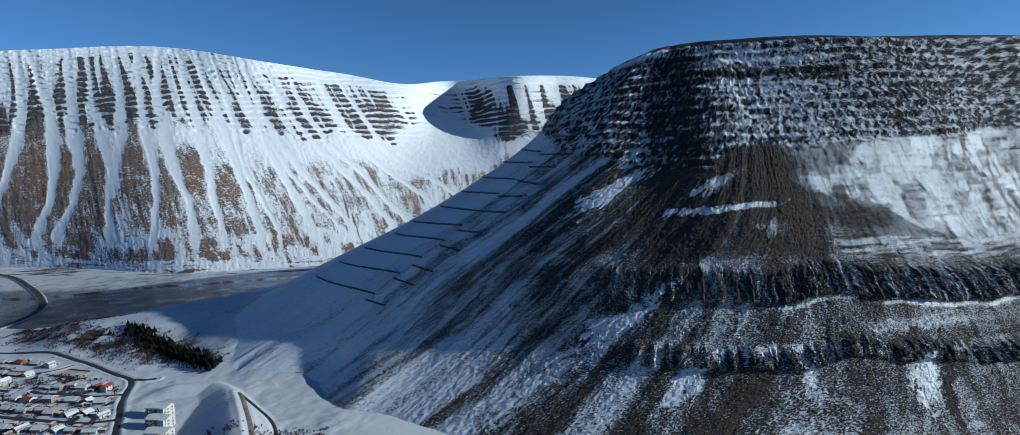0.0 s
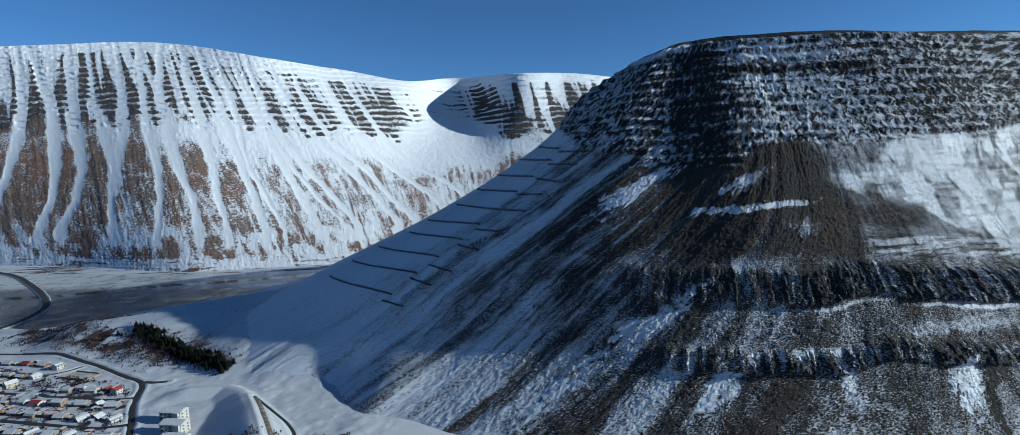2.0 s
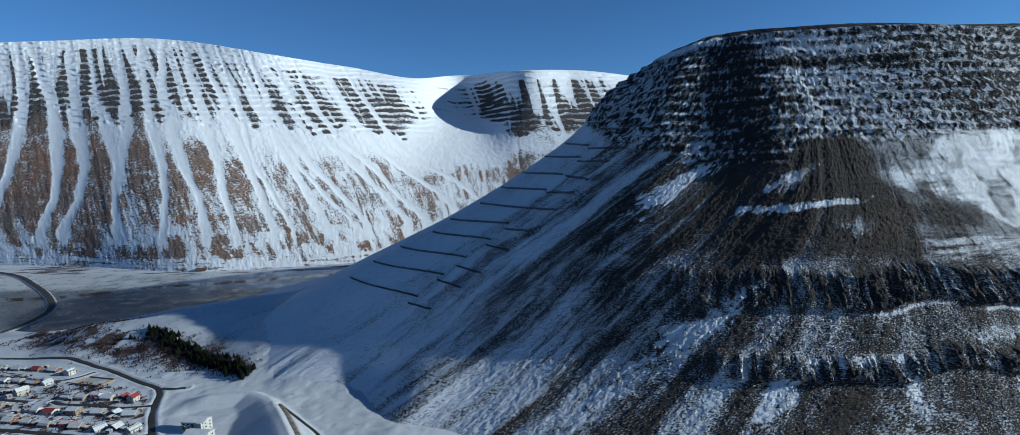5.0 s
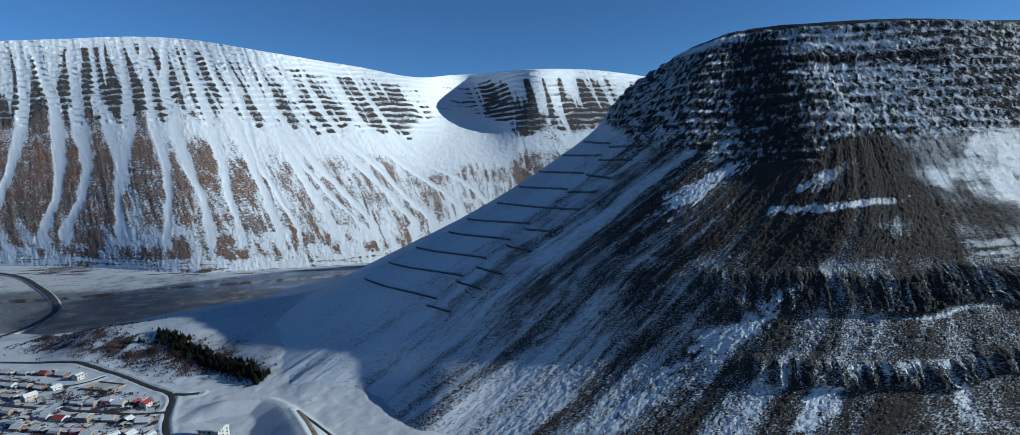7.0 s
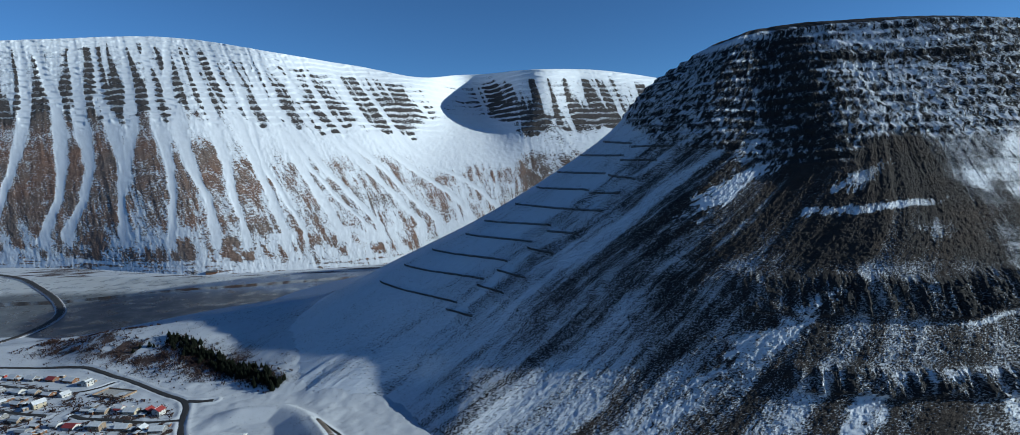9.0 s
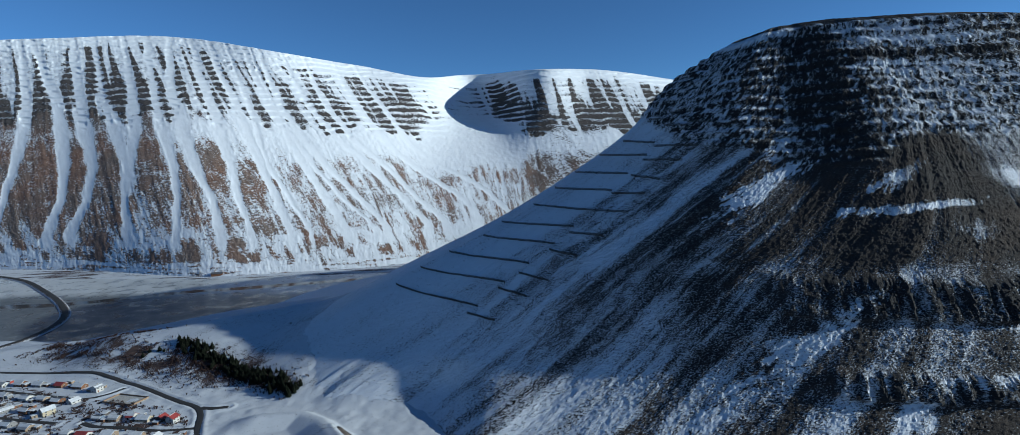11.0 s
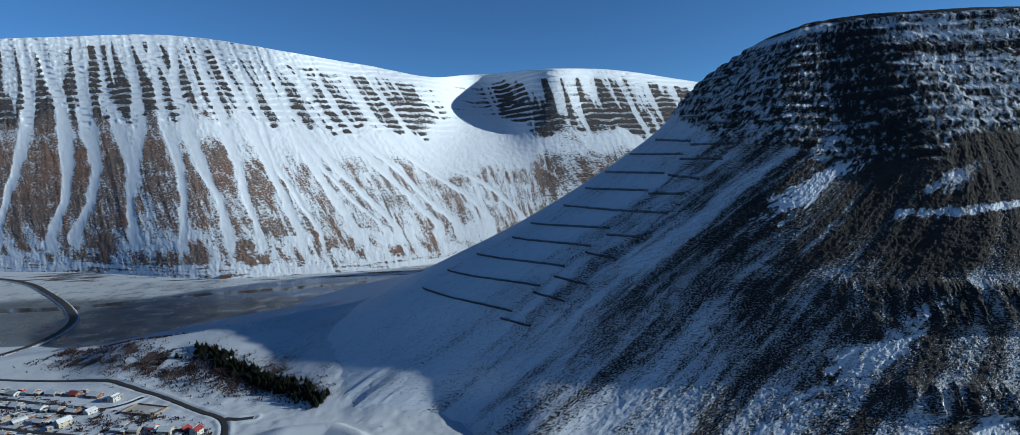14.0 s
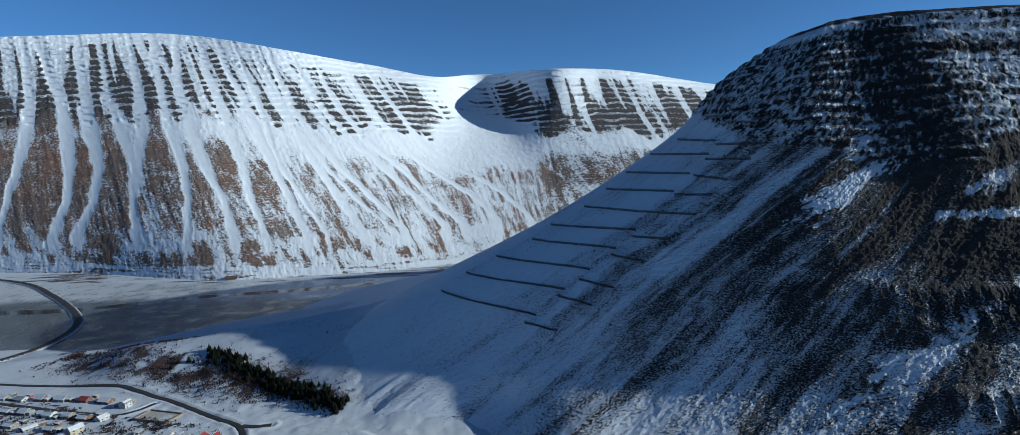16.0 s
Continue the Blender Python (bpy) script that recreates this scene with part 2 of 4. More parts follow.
def face(turn, Z):
    """The mountain's side at bearings (a row) and heights (a grid): how far out, how much snow, how much scree, where the crags stand, and the place across the fall of the slope."""
    T = np.broadcast_to(turn[None, :], Z.shape)
    u = T * 7.0
    us = u - 7.0 * np.interp(Z, (0, 120, 260), (-95, 0, 175)) * np.interp(T, (-90, -60, -45, -30, -12, 0, 15, 40, 60), (0.03, 0.06, 0.10, 0.14, 0.12, 0.05, 0.02, 0.10, 0.12))
    west = 1 - step(-46, -24, T)                       # the shaded side, with few crags
    wob = 5 * cloud(u / 45, Z / 300, 4, 2)
    top, low, Za = beds(Z, wob, T)
    crag = np.clip(top + low, 0, 1)
    # beds of lava: steep risers with ledges between
    lift = 10.5
    ph = (Z + 4.5 * cloud(u / 55, Z / 60, 11, 3)) / lift
    frac = ph - np.floor(ph)
    stepped = (np.floor(ph) + step(0.55, 1.0, frac)) * lift
    cliff = step(297, 300, Z + 0.5 * wob) * (1 - step(311, 314, Z + 0.5 * wob)) * step(-16, -6, T) * (1 - step(26, 36, T))
    zz = Z + top * 0.6 * (stepped - Z)
    r = reach(turn, np.clip(zz, -6, 345))
    # the blunt edge of the nose, between the sunny and the shaded side
    # the second swell, at -33, is added only to lengthen the shadow on the fan
    r = r + step(90, 190, Z) * (1 - 0.5 * step(300, 345, Z)) * (13 * np.exp(-((T + 11) / 9) ** 2) + 12 * np.exp(-((T + 33) / 8) ** 2))
    r = r + foot_shape(T, Z)
    ribs = ridges(u / 17, Z / 70, 21, 3)
    big, small, stones = blocks(u / 5.0, Z / 5.5, 27), blocks(u / 2.4, Z / 2.6, 28), blocks(u / 1.7, Z / 1.4, 24)
    pillars = ridges(u / 9, Z / 60, 29, 2)
    r = r + top * (2.0 * ribs + 1.7 * big + 1.0 * small - 1.5 + 1.5 * cliff) + low * (1.5 + 3.0 * pillars + 3.0 * big + 2.0 * small)
    lumps = cloud(us / 3.4, Z / 2.4, 23, 3, 0.6)
    rubble = 0.5 * np.abs(grain(u / 2.1, Z / 1.6, 24)) + 0.5 * stones ** 2
    blot = cloud(u / 26, Z / 16, 34, 3)
    foot = np.interp(T, (0, 2, 12, 17, 22, 30, 60), (190, 182, 177, 160, 138, 124, 116))
    head = np.interp(T, (0, 8, 15, 19, 30, 60), (192, 199, 203, 224, 232, 238))
    sunny = step(-4, 4, Z + 1.2 * wob - foot + 6 * blot) * (1 - step(-4, 6, Z + wob - head + 5 * blot)) * step(-1, 4, T + 2 * blot)      # the drift on the sunny side
    rough = 1 - 0.6 * (1 - step(-58, -36, T)) - 0.65 * sunny
    flow = cloud(us / 13 + 0.3 * cloud(u / 30, Z / 60, 26, 2), Z / 190, 25, 4)      # shallow runs down the slope
    r = r + (1 - crag) * (rough * (0.9 * lumps + 0.8 * rubble) + 1.3 * flow) + crag * 0.4 * lumps
    # where snow lies on the slopes
    bend = 0.35 * cloud(u / 20, Z / 40, 36, 2)
    streak = 0.75 * cloud(us / 20 + bend, Z / 150, 32, 2, 0.5) + 0.50 * cloud(us / 6 + bend, Z / 55, 38, 3, 0.6) + 0.35 * cloud(us / 4, Z / 9, 42, 3, 0.6)
    speck = cloud(us / 3.2, Z / 3.4, 33, 3, 0.6)
    level = cloud(u / 34, Z / 2.6, 37, 3)              # thin drifts along the contours
    cover = np.interp(T, (-85, -64, -52, -44, -36, -28, -20, -10, 0, 60), (1.10, 0.94, 0.82, 0.62, 0.47, 0.40, 0.36, 0.33, 0.35, 0.38))
    sway = np.interp(T, (-85, -62, -48, -32, -16, 0, 60), (0.10, 0.24, 0.44, 0.50, 0.30, 0.20, 0.16))
    scree = cover + sway * np.tanh(2.0 * streak) * 0.85 + 0.14 * blot + 0.14 * speck - 0.06 * flow - 0.10 * rough * (lumps + rubble - 0.3)
    scree = scree + 0.12 * step(64, 40, Z) * step(-38, -28, T) * (1 - step(16, 30, T)) * (0.4 + streak)
    # the extra snow low down at -50 to -18 puts sunlight into the cover
    scree = scree - 0.06 * step(-4, 6, T) * step(130, 120, Z) + 0.04 * step(-50, -44, T) * (1 - step(-26, -18, T)) * step(52, 38, Z)
    # bare scree west of the nose, thinned further to paint in its shade
    scree = scree - 0.34 * step(126, 140, Z) * step(-30, -18, T) * (1 - step(0, 4, T)) + 0.05 * step(96, 90, Za) * step(74, 80, Za) * step(-20, -8, T)
    brown = np.exp(-np.abs((T + 4.5 - 0.06 * (Z - 200)) / 6.0) ** 4) * step(172, 182, Z) * (1 - top)
    scree = scree - 0.22 * brown
    bare = step(0.02, 0.40, cloud(us / 13 + 0.4 * blot, Z / 20, 43, 4, 0.6) + 0.22 * step(30, 44, T))
    scree = scree + sunny * (0.38 + 0.20 * level - 0.42 * bare * (0.7 + 0.6 * speck)) + 0.10 * step(0, 3, T) * step(198, 203, Z) * (1 - top)
    shelf = step(1, 5, T) * step(126, 132, Za) * (1 - step(144, 150, Za)) * (1 - sunny)
    scree = scree + shelf * (0.16 + 0.50 * level) + 0.9 * np.exp(-((Za - 96.5 + wob) / 1.3) ** 2) * step(-12, -4, T) * (0.5 + 0.7 * blot)
    tuft = np.exp(-np.abs((T - 8) / 7.5) ** 4 - np.abs((Z - 164 + 0.6 * T) / 9) ** 4)          # dark outcrops under the drift
    scree = scree - 0.34 * tuft * (0.7 + 0.8 * speck)
    scree = scree + 0.10 * level * step(110, 70, Z) * step(-16, -6, T)
    # and on the crags
    ledge = step(0.50, 0.62, frac)
    kept = grain(u / 34, np.floor(ph) * 3.7, 31)
    slant = cloud(u / 5.0 - Z / 7, Z / 4.5 + u / 40, 30, 4, 0.7)
    rocky = 0.33 + 0.25 * step(-16, -4, T) - 0.12 * step(14, 26, T) + 0.26 * (ledge - 0.4) * (0.7 + 1.0 * kept) + 1.15 * slant - 0.16 * (small - 0.5) - 0.14 * (big - 0.5) - 0.10 * ribs + 0.18 * cloud(us / 5, Z / 40, 46, 3)
    # the dark wedge at -17 also paints shade on the crags by thinning snow
    rocky = rocky - 0.34 * np.exp(-((T + 17 + 0.03 * (Z - 250)) / 7.5) ** 2) + 0.10 * step(-30, -44, T) - 0.10 * step(22, 36, T)
    shelves = np.exp(-((Z - 294.5 + wob * 0.5) / 1.6) ** 2) + np.exp(-((Z - 286 + wob * 0.5) / 1.2) ** 2) * 0.6 + np.exp(-((Z - 321 + wob * 0.5) / 3.2) ** 2) + 0.6 * np.exp(-((Z - 334 + wob * 0.5) / 2.0) ** 2)
    rocky = rocky + 0.55 * shelves * step(-16, -6, T) * (1 - 0.8 * step(14, 40, T)) * (0.8 + 0.5 * kept) - 0.45 * cliff
    rocky = rocky + 0.8 * step(334, 340, Z + 2 * slant) * step(-16, -24, T) * step(-60, -48, T)
    crack = 0.24 + 0.50 * cloud(u / 3.2, Z / 22, 35, 3) - 0.3 * (small - 0.5) - 0.2 * (big - 0.5) - 0.14 * pillars + 0.20 * streak + 0.16 * west
    snow = (1 - top) * (1 - low) * scree + top * (1 - low) * rocky + low * crack
    for t0, z0, dt, dz, lean, more in PATCHES:
        d = ((T - t0 - lean * (Z - z0) + 1.1 * dt * blot + 0.8 * dt * speck) / dt) ** 2 + ((Z - z0 + 0.9 * dz * speck + 0.9 * dz * slant) / dz) ** 2
        snow = snow + more * step(2.0, 0.3, d)
    tone = np.clip((1 - crag) * (0.85 + 0.4 * blot), 0, 1)
    return r, snow, tone, crag, us


def near_mountain(cols=1320, rows=540, cap=40):
    turn = np.linspace(-180, 180, cols)
    dense = 0.12 + step(-115, -70, turn) * (1 - step(85, 105, turn)) * (1 + 1.2 * step(-75, -45, turn) * (1 - step(45, 70, turn)))
    turn = np.interp(np.linspace(0, 1, cols), np.cumsum(dense) / dense.sum(), turn)
    turn[0], turn[-1] = -180, 180
    Z = np.broadcast_to(np.linspace(-6, 345, rows)[:, None], (rows, cols))
    r, snow, tone, crag, us = face(turn, Z)
    # the flat top
    inner = np.linspace(1, 0.02, cap)[1:, None]
    rt = r[-1][None, :] * inner
    zt = 345 + 25 * (1 - inner ** 2.6) + 0.6 * cloud(turn[None, :] / 3, inner * 60, 50)
    rim = step(0.90, 0.97, inner + 0.03 * cloud(turn[None, :] / 3 + 0 * inner, inner * 9, 52, 2))
    st = 0.08 + 0.45 * cloud(turn[None, :] / 14 + 0 * inner, inner * 7 + 0 * turn[None, :], 51, 3) + rim * (0.9 * step(-16, -24, turn) + 0.75 * step(-24, -16, turn) * (1 - step(6, 12, turn)) * step(0.0, 0.3, cloud(turn / 5, 0 * turn, 53, 2)))[None, :]
    R, H = np.vstack([r, rt]), np.vstack([Z, zt])
    H = H + 4.0 * step(230, 345, H) * (step(-44, -26, turn) * (1 - step(36, 56, turn)))[None, :]
    H = H * (1 + 0.016 * step(10, 70, turn) * (1 - step(110, 150, turn)))[None, :]
    S, N, C = np.vstack([snow, st]), np.vstack([tone, np.ones_like(st)]), np.vstack([crag, 0 * st])
    U, V = np.vstack([us * 1.3, np.repeat(us[-1:] * 1.3, len(inner), 0)]), np.vstack([Z * 1.7, 345 * 1.7 + r[-1][None, :] - rt])
    a = np.radians(turn)[None, :]
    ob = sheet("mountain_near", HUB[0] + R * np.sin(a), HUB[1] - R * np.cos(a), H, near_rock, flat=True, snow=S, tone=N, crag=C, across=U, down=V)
    return tagged(ob, "dark layered basalt mountain streaked with snow above the village", "mountain", kind="structure")


near_mountain()


# ---- the far mountain across the fjord ----
VIEW = (-80.0, 50.0)
BEAR = (-560, -100, 100, 300, 430, 560, 672, 708, 750, 803, 900, 1100, 1500)
HEIGHTS = (0.0, 0.10, 0.20, 0.34, 0.48, 0.62, 0.78, 1.0)
CREST = (640, 656, 674, 682, 618, 590, 560, 592, 592, 556, 556, 508, 492)
AWAY = (
    (1280, 1315, 1350, 1405, 1460, 1515, 1575, 1650),
    (1330, 1372, 1418, 1485, 1555, 1625, 1705, 1800),
    (1245, 1302, 1364, 1455, 1552, 1648, 1748, 1860),
    (1125, 1200, 1288, 1400, 1522, 1640, 1775, 1940),
    (1130, 1210, 1320, 1445, 1570, 1680, 1790, 1900),
    (1150, 1270, 1410, 1560, 1680, 1790, 1910, 2080),
    (1190, 1350, 1500, 1680, 1830, 1960, 2090, 2230),
    (1195, 1370, 1540, 1725, 1895, 2065, 2280, 2400),
    (1210, 1390, 1560, 1745, 1915, 2085, 2335, 2400),
    (1225, 1400, 1550, 1720, 1850, 1950, 2030, 2110),
    (1230, 1400, 1550, 1700, 1840, 1950, 2050, 2140),
    (1250, 1420, 1560, 1720, 1870, 2000, 2150, 2400),
    (1300, 1460, 1600, 1760, 1910, 2050, 2250, 2500),
)
GULLY_AT = (0.12, 0.23, 0.35, 0.49, 0.65, 0.84)
GULLIES = (   # bearing at each of these parts of the height, from the foot up; width
    (-108, -96, -84, -72, -66, -60, 10), (-36, -22, -12, -4, 2, 4, 9), (-6, 10, 34, 53, 69, 70, 8), (70, 97, 109, 111, 112, 96, 11), (104, 134, 153, 147, 145, 147, 11), (188, 192, 200, 192, 178, 178, 9), (189, 193, 206, 218, 222, 220, 8),
    (260, 271, 270, 260, 254, 253, 8), (328, 319, 299, 288, 281, 284, 10), (372, 359, 356, 343, 333, 322, 9), (432, 416, 402, 387, 371, 352, 9),
    (464, 436, 412, 400, 392, 376, 5), (517, 491, 469, 446, 425, 404, 8), (578, 541, 500, 468, 442, 424, 7),
)
LATE_GULLIES = ((640, 606, 567, 522, 485, 460, 7), (668, 628, 592, 545, 512, 490, 6), (720, 686, 640, 592, 560, 535, 6), (560, 515, 482, 452, 430, 410, 4), (770, 730, 680, 630, 600, 570, 5))


def far_mountain(cols=1150, rows=430, cap=14):
    b = np.linspace(-560, 1500, cols)
    dense = 0.25 + step(-160, -60, b) * (1 - step(1080, 1150, b))
    b = np.interp(np.linspace(0, 1, cols), np.cumsum(dense) / dense.sum(), b)
    f = np.linspace(-0.01, 1, rows)[:, None]
    F = np.broadcast_to(f, (rows, cols))
    B = np.broadcast_to(b[None, :], F.shape)
    away = np.array([curve(b, BEAR, [row[k] for row in AWAY]) for k in range(len(HEIGHTS))])
    crest = curve(b, BEAR, CREST)
    D = np.array([curve(f[:, 0], HEIGHTS, away[:, k]) for k in range(cols)]).T
    Z = F * crest[None, :]
    lean = curve(b, (-560, 80, 250, 430, 600, 720, 803, 900, 1300), (-20, -6, 45, 125, 130, 90, 30, 70, 70))[None, :]
    g = B - lean * (1 - F) + 5 * cloud(B / 40, F * 4, 60, 2)
    hollow = step(625, 685, b)[None, :] * (1 - step(780, 800, b)[None, :]) * step(0.30, 0.42, F)
    pale = step(180, 480, b)[None, :] * (1 - 0.55 * step(788, 808, b)[None, :])
    ridge = step(795, 812, b)[None, :]
    # snow-filled gullies between the ribs
    run = np.zeros_like(D)
    for *line, w in GULLIES + LATE_GULLIES:
        mid = np.interp(F, GULLY_AT, line) + (F - 0.84) * (F > 0.84) * (line[5] - line[4]) / 0.3 + 2.5 * cloud(F * 9, 0 * F + line[0], 68, 3)
        wide = w * np.interp(F, (0.05, 0.15, 0.3, 0.5, 0.65, 0.8, 0.95), (0.75, 0.62, 0.7, 1.1, 0.95, 0.6, 0.45)) * (1 + 0.25 * cloud(F * 8, 0 * F + w + line[1], 69, 2))
        run = np.maximum(run, np.exp(-np.abs((B - mid + 2.0 * cloud(B / 6, F * 34, 75, 2)) / wide) ** 3.0))
    run = run * step(0.05, 0.11, F) * (1 - hollow)
    minor = ridges(g / 17, F * 1.3, 62, 3)
    fine = ridges(g / 7, F * 5, 63, 3)
    toe = 0.565 + 0.06 * cloud(g / 13, 0 * F, 61, 2) + 0.05 * minor - 0.02 * pale
    cl = step(-0.02, 0.02, F - toe)
    deep = step(0.06, 0.2, F) * (1 - hollow)
    D = D + deep * (1.2 * run - (1 - 0.9 * run) * ((1.6 - 0.5 * pale) * minor + 0.7 * fine))
    ph = Z / 21 + 0.10 * cloud(g / 60, F * 2, 64, 2) + 0.30 * cloud(g / 14, F * 16, 88, 2)
    frac = ph - np.floor(ph)
    D = D + cl * (6 - 3 * hollow) * (frac - step(0.55, 1, frac))
    D = D - 1.3 * (1 - 0.8 * run) * cloud(B / 4.5, F * 60, 65, 3, 0.6)
    # snow on the slopes: bare brown ribs on the left, a dusted and veined slope on the right
    fleck = cloud(g / 4.5, F * 40, 66, 3, 0.65)
    vein = ridges(g / 8 + F * 5, F * 14, 82, 3)
    spotty = step(188, 205, B - 10 * (0.3 - F)) * step(0.05, 0.5, cloud(B / 16, F * 10, 83, 2) + 0.35)
    low = 0.31 + 0.19 * pale + 0.06 * spotty - 0.12 * minor - 0.08 * fine + 0.17 * fleck + 0.10 * cloud(B / 12, F * 45, 87, 2) * (1 - pale) + (0.10 + 0.14 * pale + 0.14 * spotty) * vein + 0.12 * cloud(B / 45, F * 8, 70, 2)
    low = low + (0.20 + 0.22 * pale) * np.exp(-((F - 0.50) / (0.035 + 0.055 * pale)) ** 2) + 0.22 * pale * step(0.36, 0.50, F)
    low = low + (1 - pale) * (0.10 * step(0.26, 0.08, F) + 0.16 * step(40, -20, b)[None, :] * step(0.42, 0.20, F)) + 0.10 * (1 - pale) * cloud(B / 30, F * 70, 89, 2)
    crags = cloud(g / 9, F * 2.4, 76, 3) + 0.8 * ridges(g / 17, F * 0.8, 77, 2) + 1.4 * np.clip(0.66 - F, -0.2, 0) - 0.8 * run
    riser = 1 - step(0.42, 0.52, frac)
    mask = step(-0.25, 0.20, crags + 0.25 * fleck + 0.5 * (0.78 - F))         # rib heads, where the beds stand bare
    bed = 0.78 + 0.08 * pale - 0.06 * ridge + 0.12 * fleck - mask * (0.56 - 0.10 * pale + 0.20 * riser * (0.8 + 0.6 * grain(g / 16, np.floor(ph) * 5.1, 71)) - 0.28 * step(0.58, 0.70, frac) * (0.7 + 0.6 * grain(g / 22, np.floor(ph) * 2.7, 79)))
    bed = bed - 0.34 * riser * np.clip(0.1 + grain(g / 26, np.floor(ph) * 3.3, 72), 0, 1) * (0.5 + 0.7 * pale)
    gully_top = run * (1 - 0.35 * cl * riser)
    snow = (1 - cl) * low + cl * bed + 0.95 * gully_top
    snow = snow + 0.9 * step(0.925, 0.975, F + 0.02 * cloud(g / 12, F * 4, 67) + 0.03 * pale) + 0.9 * hollow * (1 - step(0.60, 0.68, F))
    wall = hollow * step(0.60, 0.66, F + 0.0012 * (B - 760)) * step(725, 772, B + 60 * (F - 0.8))
    snow = snow + 0.5 * hollow * cl * (1 - wall) + 0.15 * wall - 0.60 * wall * (1.0 - 0.9 * step(0.62, 0.72, frac) * (0.5 + grain(B / 14, np.floor(ph) * 2.3, 85)))
    shoreline = 1 - step(0.02, 0.05, F)
    snow = snow + shoreline * (0.30 + 0.60 * cloud(B / 40, F * 260, 73, 3))
    fans = (1 - step(0.08, 0.16, F + 0.03 * cloud(B / 20, 0 * F, 78, 2))) * (1 - shoreline)
    snow = snow + fans * (0.12 + 0.75 * cloud(B / 18 + F * 6, F * 22, 74, 4))
    tone = np.clip(1.15 - cl - 0.7 * step(0.34, 0.60, F) - 0.6 * ridge, 0, 1)
    back = np.linspace(0, 1, cap + 1)[1:, None]
    Db = D[-1][None, :] + 700 * back ** 1.5
    Zb = Z[-1][None, :] + 26 * (1 - (1 - back) ** 2) + 0 * Db
    D, Z = np.vstack([D, Db]), np.vstack([Z, Zb])
    S, N, C = np.vstack([snow, np.ones_like(Db)]), np.vstack([tone, 0 * Db]), np.vstack([cl, 0 * Db])
    U, V = np.vstack([g * 2.1, np.repeat(g[-1:] * 2.1, cap, 0)]), np.vstack([F * crest[None, :] * 1.9, crest[None, :] * 1.9 + Db - D[-cap - 1][None, :]])
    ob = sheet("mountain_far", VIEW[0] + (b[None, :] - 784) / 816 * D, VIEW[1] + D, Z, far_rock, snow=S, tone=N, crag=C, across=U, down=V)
    return tagged(ob, "long snow-gullied mountain wall with brown scree ribs across the fjord", "mountain", kind="structure")


far_mountain()


# ---- valley floor, shore, mound ----
def shore(x):
    return curve(x, (-3000, -1200, -900, -761, -672, -617, -574, -450, -300, 0, 400, 3000), (300, 600, 700, 757, 790, 838, 880, 960, 1020, 1080, 1090, 1090))


def along(x, y, ax, ay, bx, by):
    """Distance to a segment, and how far along it."""
    dx, dy = bx - ax, by - ay
    t = np.clip(((x - ax) * dx + (y - ay) * dy) / (dx * dx + dy * dy), 0, 1)
    return np.hypot(x - ax - t * dx, y - ay - t * dy), t


def lie_of_land(x, y):
    z = 13.0 * step(-4, 70, shore(x) - y) - 4.0 * step(4, -30, shore(x) - y)
    # the long snowy spur that runs out from the mountain, and the fan on its sunny side
    axis = curve(x, (-780, -700, -640, -589, -458, -330, -200), (775, 735, 705, 684, 684, 712, 730))
    crest = curve(x, (-780, -700, -640, -589, -500, -458, -330, -200), (0, 6, 17, 31, 42, 49, 60, 66))
    fall = curve(x, (-700, -480, -400, -337, -275), (0.30, 0.42, 0.40, 0.27, 0.25))
    foot = curve(x, (-480, -420, -345, -280), (610, 578, 556, 548))
    off = y - axis
    under = np.sqrt(np.maximum(foot - y, 0) ** 2 + 25) - 5
    spur = crest - np.where(off < 0, (np.sqrt(off ** 2 + 144) - 12) * fall, (np.sqrt(off ** 2 + 144) - 12) * 0.5) - 0.5 * under - 60 * step(-322, -200, x)
    lift = spur - z
    z = z + np.where(lift > 12, lift, np.maximum(lift + 12, 0) ** 2 / 48) * (spur > z - 12)
    z = z - 12 * step(-160, 40, x) * (1 - step(700, 800, y))
    skirt, soft = slope_height(x, y) - 1.2 - 60 * step(-215, -165, x), 14.0                # the ground runs up gently into the slope
    meet = np.clip(0.5 + (z - skirt) / (2 * soft), 0, 1)
    z = np.where((x > -640) & (y < 760), z * meet + skirt * (1 - meet) + soft * meet * (1 - meet) * 0.8, z)
    far = step(1020, 1300, y - 0.16 * (-700 - x) * (x < -700))
    z = np.maximum(z, -4 + 9.0 * far)
    return z


def lines(*parts):
    out = []
    for a, b, d in parts:
        out.extend(np.arange(a, b, d))
    return np.array(out)


